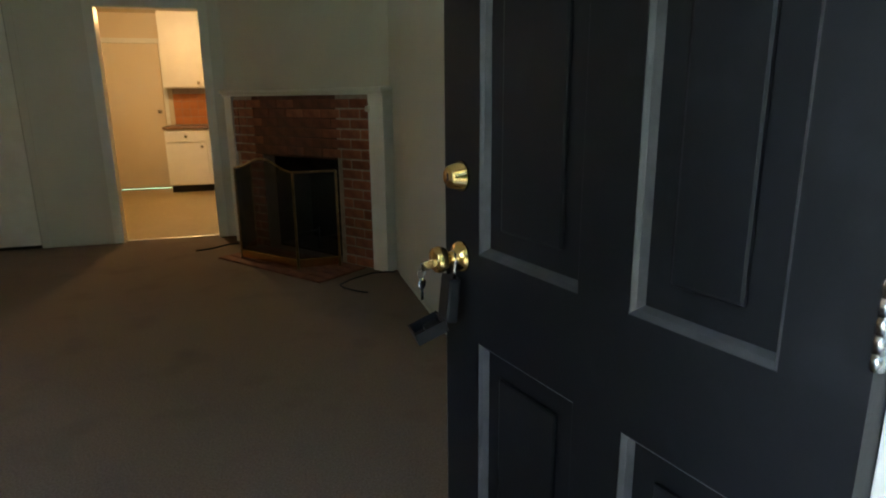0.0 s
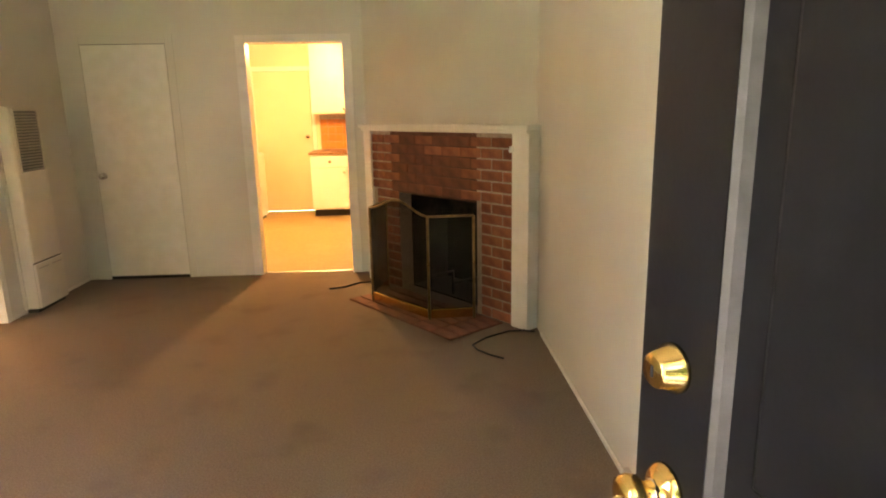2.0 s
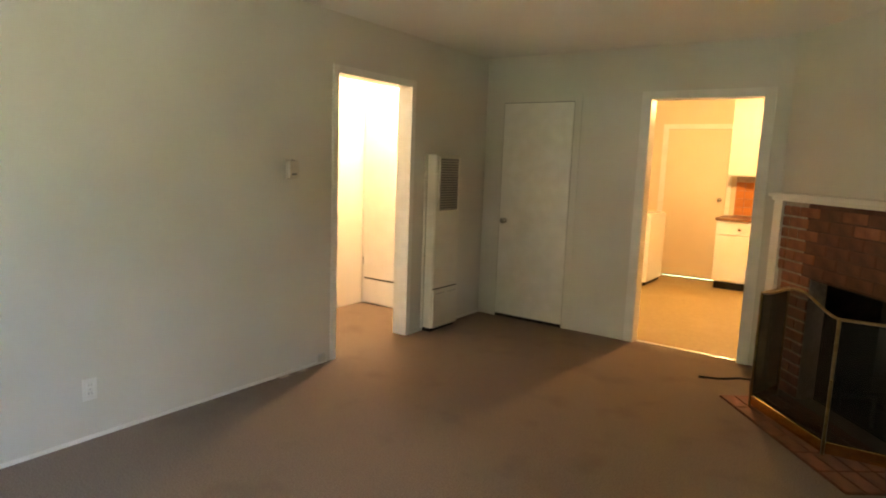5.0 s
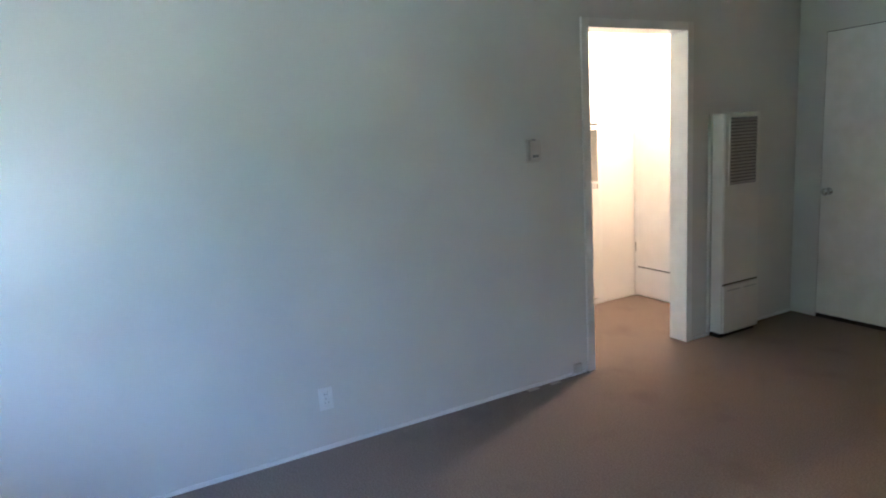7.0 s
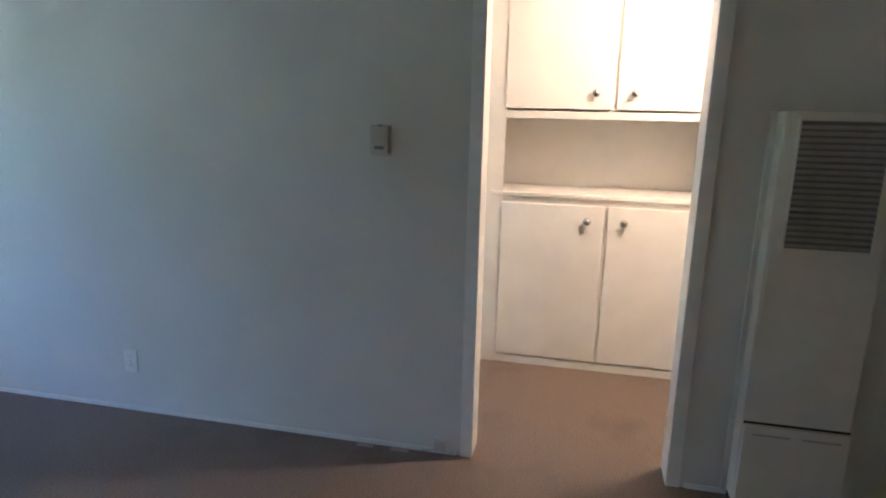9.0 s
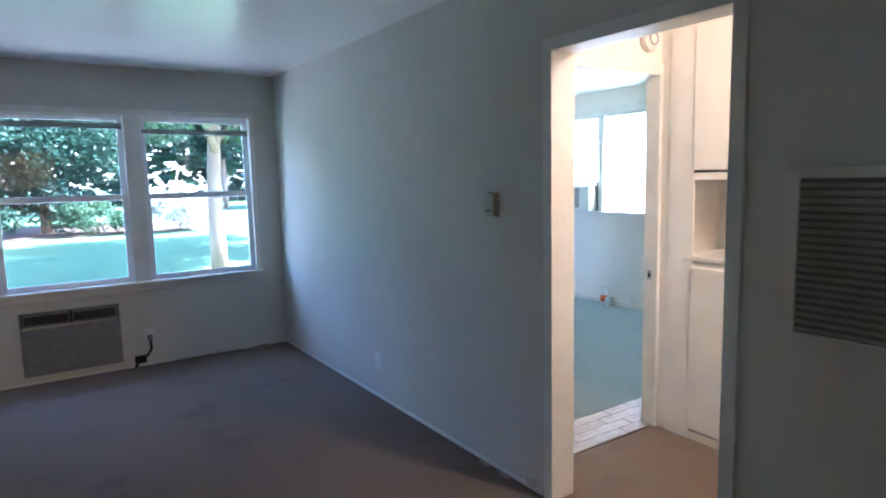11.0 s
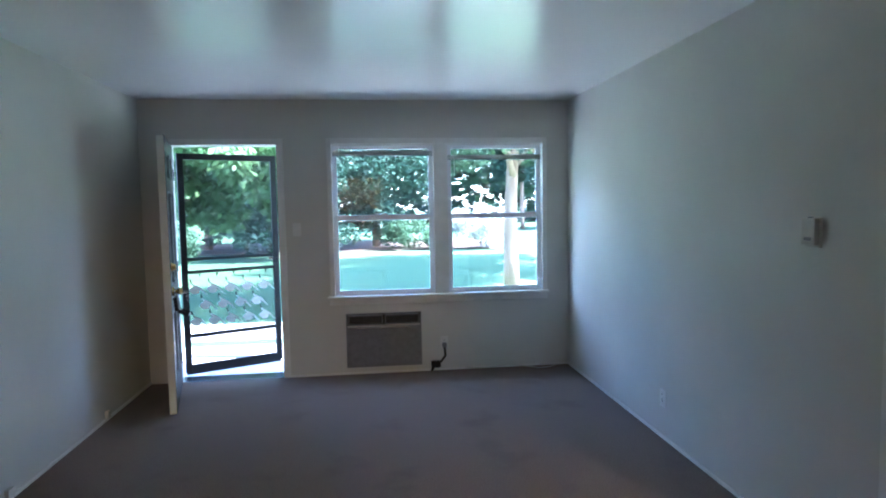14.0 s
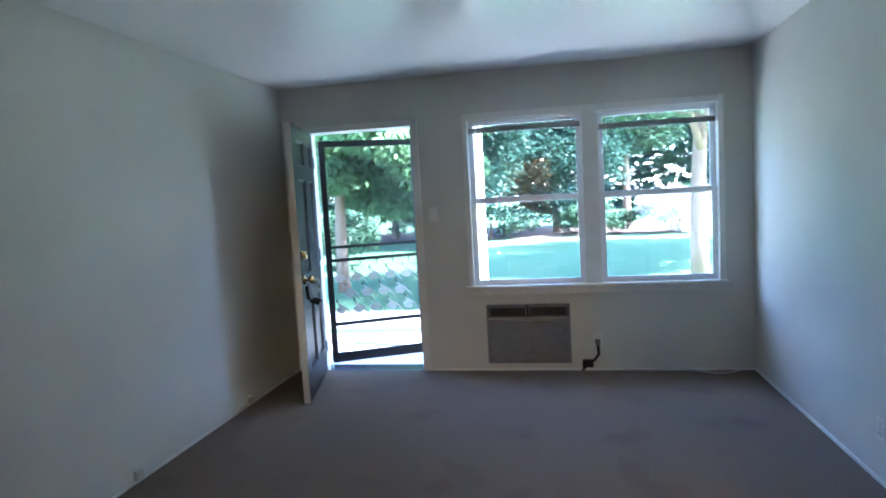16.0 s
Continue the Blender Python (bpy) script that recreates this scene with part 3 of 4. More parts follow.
for a, b, low, name in ((XM1 + 0.005, WIN[1] - 0.025, 1.945, "fully raised"), (WIN[0] + 0.025, XM0 - 0.005, 1.905, "raised")):
    blind = thing("mini_blind", "white metal mini blind " + name + " at the window head", "blind", pose(0, -0.024, 0), "mini blinds at the front window")
    part("headrail", cubes((a, b, -0.012, 0.016, WIN[3] - 0.034, WIN[3] - 0.021), bevel=0.002), WHITE_PLASTIC, blind)
    # white slats and bottom rail take grey colours for their backlit shade
    for k in range(9):
        part("slat", cubes((a + 0.004, b - 0.004, -0.012, 0.014, low + 0.014 + 0.0036 * k, low + 0.0158 + 0.0036 * k)), GREY_PLASTIC if k % 2 else BEIGE_PLASTIC, blind)
    part("bottom_rail", cubes((a + 0.003, b - 0.003, -0.012, 0.014, low, low + 0.012), bevel=0.002), GREY_PLASTIC, blind, "white bottom rail, greyed for its backlit shade")
    for x in (a + 0.12, b - 0.12):
        part("cord", tube([(x, 0.0, low + 0.012), (x, 0.0, WIN[3] - 0.034)], 0.0012, 5), WHITE_PLASTIC, blind)
    part("wand", tube([(b - 0.06, 0.018, WIN[3] - 0.034), (b - 0.06, 0.020, WIN[3] - 0.30)], 0.0025, 6), WHITE_PLASTIC, blind, "clear tilt wand")

# ================================================================ air conditioner through the front wall
ac = thing("air_conditioner", "grey through-wall air conditioner below the window", "air conditioner", pose(-2.018, 0, 0.068))
part("sleeve", cubes((-0.335, 0.335, 0.001, 0.035, 0.0, 0.012), (-0.335, 0.335, 0.001, 0.035, 0.472, 0.484), (-0.335, -0.323, 0.001, 0.035, 0.012, 0.472), (0.323, 0.335, 0.001, 0.035, 0.012, 0.472), bevel=0.002), GREY_PLASTIC, ac)
part("top_panel", cubes((-0.323, 0.323, 0.001, 0.012, 0.375, 0.472)), DARK_GRILLE, ac)
for a, b in ((-0.315, -0.01), (0.01, 0.315)):
    vent = part("air_outlet", cubes((a, b, 0.012, 0.042, 0.380, 0.387), (a, b, 0.012, 0.042, 0.460, 0.467), (a, a + 0.008, 0.012, 0.042, 0.387, 0.460), (b - 0.008, b, 0.012, 0.042, 0.387, 0.460)), GREY_PLASTIC, ac)
    for k in range(4):
        part("louvre", cubes((a + 0.008, b - 0.008, 0.016, 0.034, 0.396 + 0.016 * k, 0.399 + 0.016 * k)), DARK_GRILLE, vent)
    for k in range(6):
        x = a + 0.03 + (b - a - 0.06) * k / 5
        part("fin", cubes((x - 0.001, x + 0.001, 0.013, 0.028, 0.387, 0.460)), DARK_GRILLE, vent)
front = part("front_panel", cubes((-0.323, 0.323, 0.001, 0.046, 0.012, 0.362), bevel=0.006), GREY_PLASTIC, ac)
for k in range(22):
    part("grille_rib", cubes((-0.300, 0.300, 0.046, 0.0485, 0.03 + 0.0142 * k, 0.037 + 0.0142 * k)), GREY_PLASTIC, front)
part("lip", cubes((-0.20, 0.31, 0.046, 0.054, 0.350, 0.358), bevel=0.002), STEEL, ac, "thin bright trim line")
part("control_door", cubes((-0.318, -0.20, 0.046, 0.050, 0.30, 0.345), bevel=0.002), GREY_PLASTIC, ac)


def wall_plate(name, label, category, m, kind="outlet"):
    """A cover plate in the xz plane, its face towards +y."""
    ob = thing(name, label, category, m)
    part("cover_plate", cubes((-0.035, 0.035, 0, 0.006, -0.057, 0.057), bevel=0.003), WHITE_PLASTIC, ob)
    if kind == "outlet":
        for z in (-0.021, 0.021):
            r = part("receptacle", cubes((-0.017, 0.017, 0.006, 0.008, z - 0.014, z + 0.014), bevel=0.003), WHITE_PLASTIC, ob)
            part("slot", cubes((-0.008, -0.006, 0.008, 0.0083, z - 0.004, z + 0.006), (0.006, 0.008, 0.008, 0.0083, z - 0.004, z + 0.006)), SOCKET_DARK, r)
    else:
        part("toggle", cubes((-0.006, 0.006, 0.006, 0.018, -0.006, 0.012), bevel=0.002), WHITE_PLASTIC, ob)
    part("screw", lathe([(0.003, 0), (0.003, 0.001)], Matrix.Translation((0, 0.006, 0)) @ Matrix.Rotation(radians(-90), 4, "X"), 10), STEEL, ob)
    return ob


wall_plate("wall_outlet", "beige duplex outlet with a dark plug, front wall", "outlet", pose(-2.56, 0.001, 0.255))
plug = thing("power_plug", "black right-angle plug with cord to the air conditioner", "plug", pose(-2.56, 0.009, 0.235))
part("plug_body", cubes((-0.02, 0.02, 0, 0.04, -0.022, 0.022), bevel=0.005), GREY_PLASTIC, plug)
part("cord", tube([(0, 0.03, -0.02), (-0.005, 0.035, -0.09), (0.03, 0.04, -0.14), (0.08, 0.045, -0.165), (0.11, 0.05, -0.20), (0.125, 0.045, -0.222)], 0.011, 8), BLACK_PLASTIC, plug, "thick dark power cord")
part("strain_box", cubes((0.040, 0.125, 0.015, 0.065, -0.195, -0.135), bevel=0.010), BLACK_PLASTIC, plug, "dark inline plug head")
wall_plate("light_switch", "white double switch plate beside the front door", "switch", pose(-1.28, 0.001, 1.31), "switch")
wall_plate("wall_outlet", "white duplex outlet low on the plain wall", "outlet", pose(-W + 0.001, 1.858, 0.262, 0, 0, -90))
for x, y, rz, txt in ((-W + 0.001, 3.42, -90, "hall opening"), (-0.001, 2.12, 90, "plain wall"), (-0.001, 0.905, 90, "open front door")):
    j = thing("phone_jack", "small beige surface phone jack by the " + txt, "phone jack", pose(x, y, 0.045, 0, 0, rz))
    part("jack_body", cubes((-0.027, 0.027, 0, 0.024, -0.027, 0.027), bevel=0.005), BEIGE_PLASTIC, j)
    part("wire", tube([(0.02, 0.012, -0.02), (0.05, 0.012, -0.035), (0.09, 0.01, -0.039)], 0.003, 6), BEIGE_PLASTIC, j)
cable = thing("coax_cable", "loose beige cable along the carpet edge", "cable", pose(0, 0, 0))
part("cable", tube([(-2.75, 0.03, 0.018), (-2.95, 0.045, 0.012), (-3.15, 0.03, 0.03), (-3.3, 0.05, 0.012), (-3.42, 0.12, 0.009), (-3.52, 0.10, 0.009), (-3.60, 0.05, 0.012), (-3.45, 0.035, 0.02)], 0.005, 7), BEIGE_PLASTIC, cable)

# ---- thermostat
th = thing("thermostat", "beige rectangular wall thermostat", "thermostat", pose(-W + 0.001, 3.145, 1.366, 0, 0, -90))
part("base", cubes((-0.042, 0.042, 0, 0.010, -0.062, 0.062), bevel=0.003), BEIGE_PLASTIC, th)
part("cover", cubes((-0.038, 0.038, 0.010, 0.034, -0.052, 0.058), bevel=0.004), BEIGE_PLASTIC, th)
part("scale_window", cubes((-0.020, 0.020, 0.034, 0.0352, -0.034, -0.020)), GREY_PLASTIC, th)
part("lever", cubes((-0.006, 0.006, 0.012, 0.03, 0.058, 0.064)), GREY_PLASTIC, th)

# ================================================================ gas wall heater
ht = thing("wall_heater", "cream enamel gas wall heater with louvred top", "wall heater", pose(-W, 4.785, 0.028, 0, 0, -90))
part("body", cubes((-0.185, 0.185, 0.001, 0.105, 0.0, 1.485), bevel=0.012), HEATER, ht)
part("side_flange", cubes((-0.205, -0.185, 0.001, 0.022, 0.0, 1.485), (0.185, 0.205, 0.001, 0.022, 0.0, 1.485), bevel=0.003), HEATER, ht)
part("front_panel", cubes((-0.176, 0.176, 0.105, 0.110, 0.352, 1.470), bevel=0.002), HEATER, ht)
# flat grey sheet on the panel stands for the shade behind the slats
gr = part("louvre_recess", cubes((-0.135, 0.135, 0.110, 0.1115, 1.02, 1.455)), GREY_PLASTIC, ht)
part("louvre_frame", cubes((-0.145, -0.135, 0.110, 0.120, 1.01, 1.465), (0.135, 0.145, 0.110, 0.120, 1.01, 1.465), (-0.135, 0.135, 0.110, 0.120, 1.01, 1.02), (-0.135, 0.135, 0.110, 0.120, 1.455, 1.465), bevel=0.002), HEATER, ht)
for k in range(20):
    z = 1.027 + 0.0213 * k
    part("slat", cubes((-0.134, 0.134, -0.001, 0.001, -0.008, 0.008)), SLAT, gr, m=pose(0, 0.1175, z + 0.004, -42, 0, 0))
door_low = part("lower_door", cubes((-0.180, 0.180, 0.105, 0.122, 0.008, 0.340), bevel=0.004), HEATER, ht)
part("seam", cubes((-0.180, 0.180, 0.1055, 0.108, 0.341, 0.350)), DARK_GAP, ht)
# darker strips on the door stand for the shade in two finger recesses
for a, b in ((-0.150, -0.02), (0.02, 0.150)):
    part("finger_recess_shade", cubes((a, b, 0.1225, 0.1245, 0.302, 0.310)), SLAT, door_low)
part("foot", cubes((-0.18, 0.18, 0.004, 0.09, -0.028, -0.001)), DARK_GAP, ht)

# ================================================================ closet door in the back wall
cd = thing("door_2", "white flush closet door, closed, round steel knob", "door", kind="structure")
part("leaf", cubes((-3.53, -2.842, D - 0.010, D - 0.001, 0.03, 2.015), bevel=0.002), TRIM, cd)
part("gap", cubes((-3.531, -2.841, D - 0.006, D - 0.001, 0.0, 0.028), (-3.531, -2.841, D - 0.004, D - 0.001, 2.016, 2.020)), DARK_GAP, cd)
part("side_gap", cubes((-3.536, -3.531, D - 0.004, D - 0.001, 0.0, 2.022), (-2.841, -2.836, D - 0.004, D - 0.001, 0.0, 2.022)), SLAT, cd)
part("casing", cubes((-3.60, -3.537, D - 0.007, D - 0.001, 0, 2.09), (-2.835, -2.772, D - 0.007, D - 0.001, 0, 2.09), (-3.537, -2.835, D - 0.007, D - 0.001, 2.023, 2.09), bevel=0.002), PAINT, cd)
part("knob", lathe([(0.026, 0), (0.026, 0.004), (0.012, 0.010), (0.010, 0.030), (0.024, 0.040), (0.027, 0.052), (0.02, 0.062), (0, 0.064)], Matrix.Translation((-3.472, D - 0.010, 0.93)) @ Matrix.Rotation(radians(90), 4, "X"), 20), STEEL, cd, "tarnished steel knob")

# ================================================================ corner fireplace
FM = Matrix(((U.x, N.x, 0, FO.x), (U.y, N.y, 0, FO.y), (0, 0, 1, 0), (0, 0, 0, 1)))
fp = thing("fireplace", "red brick corner fireplace with white painted surround", "fireplace", pose(0, 0, 0))


def fbox(*boxes, bevel=0.0):
    bm = bmesh.new()
    for b in boxes:
        diagonal(bm, *b, bevel=bevel)
    return bm


for a, b in ((-0.045, 0.098), (1.702, 1.80)):
    part("side_board", fbox((a, b, -0.022, 0.127, 0, 1.30), bevel=0.004), TRIM, fp, "white painted side board")
part("mantel_shelf", fbox((-0.06, 1.83, -0.055, 0.127, 1.302, 1.330), bevel=0.006), TRIM, fp, "narrow white painted mantel shelf")
part("mantel_moulding", fbox((-0.04, 1.81, -0.038, -0.004, 1.278, 1.302), bevel=0.006), TRIM, fp)
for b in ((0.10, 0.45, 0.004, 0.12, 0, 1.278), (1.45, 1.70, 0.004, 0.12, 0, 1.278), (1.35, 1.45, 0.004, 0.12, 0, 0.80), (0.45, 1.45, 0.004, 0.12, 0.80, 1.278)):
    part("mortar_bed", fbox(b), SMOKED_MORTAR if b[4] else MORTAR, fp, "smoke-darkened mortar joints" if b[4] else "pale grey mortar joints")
part("firebox", fbox((0.45, 1.35, 0.50, 0.52, 0, 0.86), (0.43, 0.45, 0.12, 0.52, 0, 0.86), (1.35, 1.37, 0.12, 0.52, 0, 0.86), (0.43, 1.37, 0.12, 0.52, 0.86, 0.88), (0.45, 1.35, 0.12, 0.50, 0.0, 0.012)), SOOT_BRICK, fp, "soot-black firebox")
part("lintel_soot", fbox((0.45, 1.35, 0.006, 0.12, 0.792, 0.80)), BLACK_METAL, fp, "black steel lintel")
for z in (0.10, 0.16):
    for u in (0.62, 0.9, 1.18):
        part("grate_bar", fbox((u - 0.008, u + 0.008, 0.16, 0.42, z - 0.008, z + 0.008)) if z < 0.15 else fbox((u - 0.008, u + 0.008, 0.16, 0.176, 0.012, 0.20)), BLACK_METAL, fp)
part("hook", fbox((0.075, 0.10, -0.045, -0.022, 1.16, 1.20), (0.08, 0.092, -0.06, -0.045, 1.165, 1.175), bevel=0.003), TRIM, fp, "small painted hook on the surround")
# tri-fold screen
fs = thing("fireplace_screen", "folding brass fireplace screen with black mesh", "fireplace screen")


def fpoint(u, n, z):
    return FO + U * u + N * n + Vector((0, 0, z))


FOLDS = [((1.40, -0.10), (1.20, -0.39)), ((1.20, -0.39), (0.55, -0.36)), ((0.55, -0.36), (0.375, -0.10))]
for i, (a, b) in enumerate(FOLDS):
    arch = 0.085 if i == 1 else 0.0
    pts = []
    for k in range(13):
        s = k / 12
        rise = arch * math.sin(math.pi * s) ** 2
        pts.append(fpoint(a[0] + (b[0] - a[0]) * s, a[1] + (b[1] - a[1]) * s, 0.735 + rise))
    leaf = part("panel", tube(pts, 0.008, 8), OLD_BRASS, fs, "brass-framed mesh panel")
    part("upright", tube([fpoint(*a, 0.012), fpoint(*a, 0.735)], 0.009, 8), OLD_BRASS, leaf)
    part("upright", tube([fpoint(*b, 0.012), fpoint(*b, 0.735)], 0.009, 8), OLD_BRASS, leaf)
    fa, fb = fpoint(*a, 0), fpoint(*b, 0)
    d = (fb - fa)
    rz = math.degrees(math.atan2(d.y, d.x))
    L = d.length
    part("kick_rail", cubes((0.008, L - 0.008, -0.006, 0.006, 0.02, 0.085), bevel=0.004), BRASS, leaf, "bright embossed brass bottom rail", m=pose(fa.x, fa.y, 0, 0, 0, rz))
    bm = bmesh.new()
    low = [bm.verts.new((p.x, p.y, 0.085)) for p in pts]
    top = [bm.verts.new(p) for p in pts]
    for k in range(12):
        bm.faces.new((low[k], low[k + 1], top[k + 1], top[k]))
    part("mesh", bm, FIRE_MESH, leaf, "black spark mesh")
    part("handle", lathe([(0.006, 0), (0.011, 0.012), (0.006, 0.022)], Matrix.Translation(fpoint(*b, 0.40)), 10), BRASS, leaf)
# black cords on the carpet at either side of the hearth
for label, pts in (("thin black cord lying beside the hearth", [(-0.04, 3.78, 0.02), (-0.10, 3.84, 0.008), (-0.20, 3.84, 0.007), (-0.36, 3.74, 0.007), (-0.46, 3.62, 0.007), (-0.44, 3.54, 0.007), (-0.37, 3.45, 0.007), (-0.30, 3.39, 0.007)]),
                   ("short dark cord near the kitchen opening", [(-1.18, 5.16, 0.008), (-1.28, 5.14, 0.007), (-1.40, 5.02, 0.007), (-1.52, 4.98, 0.007)])):
    c = thing("floor_cord", label, "cord")
    part("cord", tube(pts, 0.006, 7), BLACK_PLASTIC, c)

# ================================================================ hall: built-in linen cabinet and closet
lc = thing("linen_cabinet", "white built-in hall cabinet with open niche", "cabinet", pose(HX, 0, 0))
CY = [3.50, 4.10, 4.62]
for z0, z1 in ((0.0, 0.06), (0.98, 1.02), (1.46, 1.50), (2.36, 2.43)):
    part("shelf", cubes((-0.42, -0.001, 3.381, 4.639, z0, z1)), CABINET, lc)
for y0, y1 in ((3.381, 3.40), (4.62, 4.639)):
    part("side", cubes((-0.42, -0.001, y0, y1, 0.06, 2.36)), CABINET, lc)
part("back", cubes((-0.45, -0.42, 3.381, 4.639, 0, 2.43)), CABINET, lc)
part("counter_shelf", cubes((-0.40, 0.018, 3.455, 4.615, 1.021, 1.046), bevel=0.004), CABINET, lc)
for y in CY[1:-1]:
    for z0, z1 in ((0.06, 0.98), (1.50, 2.36)):
        part("mid_stile", cubes((-0.02, 0.0015, y - 0.03, y + 0.03, z0, z1)), CABINET, lc)
part("face_frame", cubes((-0.001, 0.012, 3.36, 3.518, 0, 2.36), (-0.001, 0.012, 4.615, 4.655, 0, 2.36), (-0.001, 0.012, 3.518, 4.615, 1.46, 1.50), (-0.001, 0.012, 3.518, 4.615, 0.0, 0.05), bevel=0.002), CABINET, lc)
for a, b in zip(CY, CY[1:]):
    for z0, z1, kz in ((0.06, 0.985, 0.90), (1.512, 2.35, 1.60)):
        d = part("cabinet_door", cubes((0.002, 0.021, a + 0.012, b - 0.012, z0, z1), bevel=0.004), CABINET, lc)
        ky = a + 0.10 if a > 4.0 else b - 0.10
        part("knob", lathe([(0.009, 0), (0.008, 0.014), (0.019, 0.02), (0.021, 0.028), (0.013, 0.035), (0, 0.036)], Matrix.Translation((0.021, ky, kz)) @ Matrix.Rotation(radians(90), 4, "Y"), 16), STEEL, d, "small dull metal knob")
hd = thing("door_3", "white painted hall closet door over a low drawer front", "door", kind="structure")
part("leaf", cubes((-4.80, -3.95, HY1 - 0.03, HY1 - 0.001, 0.27, 2.03), bevel=0.003), CABINET, hd)
part("drawer_front", cubes((-4.80, -3.95, HY1 - 0.03, HY1 - 0.001, 0.02, 0.255), bevel=0.003), CABINET, hd)
part("shadow_gap", cubes((-4.80, -3.95, HY1 - 0.012, HY1 - 0.002, 0.256, 0.269)), DARK_GAP, hd)
part("casing", cubes((-4.87, -4.802, HY1 - 0.018, HY1 - 0.001, 0, 2.09), (-3.948, -3.88, HY1 - 0.018, HY1 - 0.001, 0, 2.09), (-4.802, -3.948, HY1 - 0.018, HY1 - 0.001, 2.033, 2.09), bevel=0.003), TRIM, hd)
part("hinge", cubes((-4.806, -4.796, HY1 - 0.036, HY1 - 0.03, 0.40, 0.48)), STEEL, hd)
al = thing("door_chime", "round cream smoke alarm above the bedroom doorway", "smoke alarm", pose(-4.70, HY0 + 0.001, 2.225, -90, 0, 0))
part("base", lathe([(0.068, 0), (0.068, 0.012), (0.062, 0.016), (0.0, 0.016)], steps=28), BEIGE_PLASTIC, al)
part("cover", lathe([(0.060, 0.016), (0.058, 0.034), (0.045, 0.042), (0.0, 0.043)], steps=28), WHITE_PLASTIC, al)
part("grille_ring", lathe([(0.034, 0.042), (0.034, 0.046), (0.028, 0.046), (0.028, 0.042)], steps=24), GREY_PLASTIC, al)
st = thing("strike_plate", "dark metal strike plate in the door jamb", "strike plate", pose(BED[0] + 0.005, HY0 - 0.035, 0.91))
part("plate", cubes((0, 0.003, -0.014, 0.014, -0.03, 0.03), bevel=0.001), STEEL, st)
part("hole", cubes((0.003, 0.0035, -0.007, 0.007, -0.012, 0.012)), SOCKET_DARK, st)
for name, x, y, label in (("ceiling_light", -4.15, 4.70, "round glass ceiling light, lit, in the hall"), ("ceiling_light", -2.0, 7.35, "round glass ceiling light, lit, in the kitchen")):
    cl = thing(name, label, "ceiling light", pose(x, y, H))
    part("canopy", lathe([(0.075, 0), (0.075, -0.02), (0.06, -0.03), (0, -0.03)][::-1], steps=24), BRASS, cl)
    o = part("globe", lathe([(0.05, -0.03), (0.11, -0.06), (0.125, -0.10), (0.10, -0.15), (0.05, -0.175), (0.0, -0.18)][::-1], steps=28), GLOBE, cl, "glowing opal glass bowl")
# wood strip in the bedroom doorway
ws = tagged(part("floor_strip", cubes((BED[0] - 0.5, -W - 0.12, 2.951, HY0 - 0.001, -0.14, -0.012)), SOIL), "worn bare wooden planks in the bedroom doorway", "floor", kind="structure")
PLANK = block_mesh("plank", 0.12, 0.078, 0.014, WOOD, 0.0015)
PLANK_L = block_mesh("plank", 0.46, 0.078, 0.014, WOOD, 0.0015)
for r in range(4):
    for c in range(3):
        piece("plank", PLANK_L, ws, Matrix.Translation((-4.98 + 0.465 * c + 0.13 * (r % 2), 2.991 + 0.0812 * r, -0.005)))

# ================================================================ bedroom beyond
bw = thing("window_2", "white bedroom window with lowered blind", "window", kind="structure")
Y0, Y1, Z0, Z1 = BWIN
part("window_frame", cubes((BX - 0.12, BX + 0.016, Y0 - 0.05, Y0 + 0.03, Z0, Z1 + 0.05), (BX - 0.12, BX + 0.016, Y1 - 0.03, Y1 + 0.05, Z0, Z1 + 0.05), (BX - 0.12, BX + 0.016, Y0 + 0.03, Y1 - 0.03, Z1 - 0.03, Z1 + 0.05),
                           (BX - 0.12, BX + 0.010, 0.63, 0.70, Z0, Z1 - 0.03), bevel=0.003), TRIM, bw)
part("window_sill", cubes((BX - 0.13, BX + 0.05, Y0 - 0.08, Y1 + 0.08, Z0 - 0.03, Z0 + 0.003), bevel=0.004), TRIM, bw)
for a, b in ((Y0 + 0.03, 0.63), (0.70, Y1 - 0.03)):
    p = part("pane", cubes((BX - 0.075, BX - 0.07, a, b, Z0, Z1 - 0.03)), GLASS, bw)
    p.visible_shadow = False
fw = thing("window_3", "white bedroom window in the front wall", "window", pose(0, -0.55, 0), kind="structure")
part("window_frame", cubes((FWIN[0] - 0.05, FWIN[0] + 0.03, -0.12, -0.005, FWIN[2], FWIN[3] + 0.05), (FWIN[1] - 0.03, FWIN[1] + 0.05, -0.12, -0.005, FWIN[2], FWIN[3] + 0.05), (FWIN[0] + 0.03, FWIN[1] - 0.03, -0.12, -0.005, FWIN[3] - 0.03, FWIN[3] + 0.05),
                           (-5.73, -5.67, -0.12, -0.008, FWIN[2], FWIN[3] - 0.03), bevel=0.003), TRIM, fw)
part("window_sill", cubes((FWIN[0] - 0.08, FWIN[1] + 0.08, -0.13, 0.03, FWIN[2] - 0.03, FWIN[2] + 0.003), bevel=0.004), TRIM, fw)
for a, b in ((FWIN[0] + 0.03, -5.73), (-5.67, FWIN[1] - 0.03)):
    p = part("pane", cubes((a, b, -0.075, -0.07, FWIN[2], FWIN[3] - 0.03)), GLASS, fw)
    p.visible_shadow = False
SLAT_GLOW = leaf_surface("translucent_white_slat", (0.86, 0.86, 0.84), (0.82, 0.82, 0.80), 0.7)
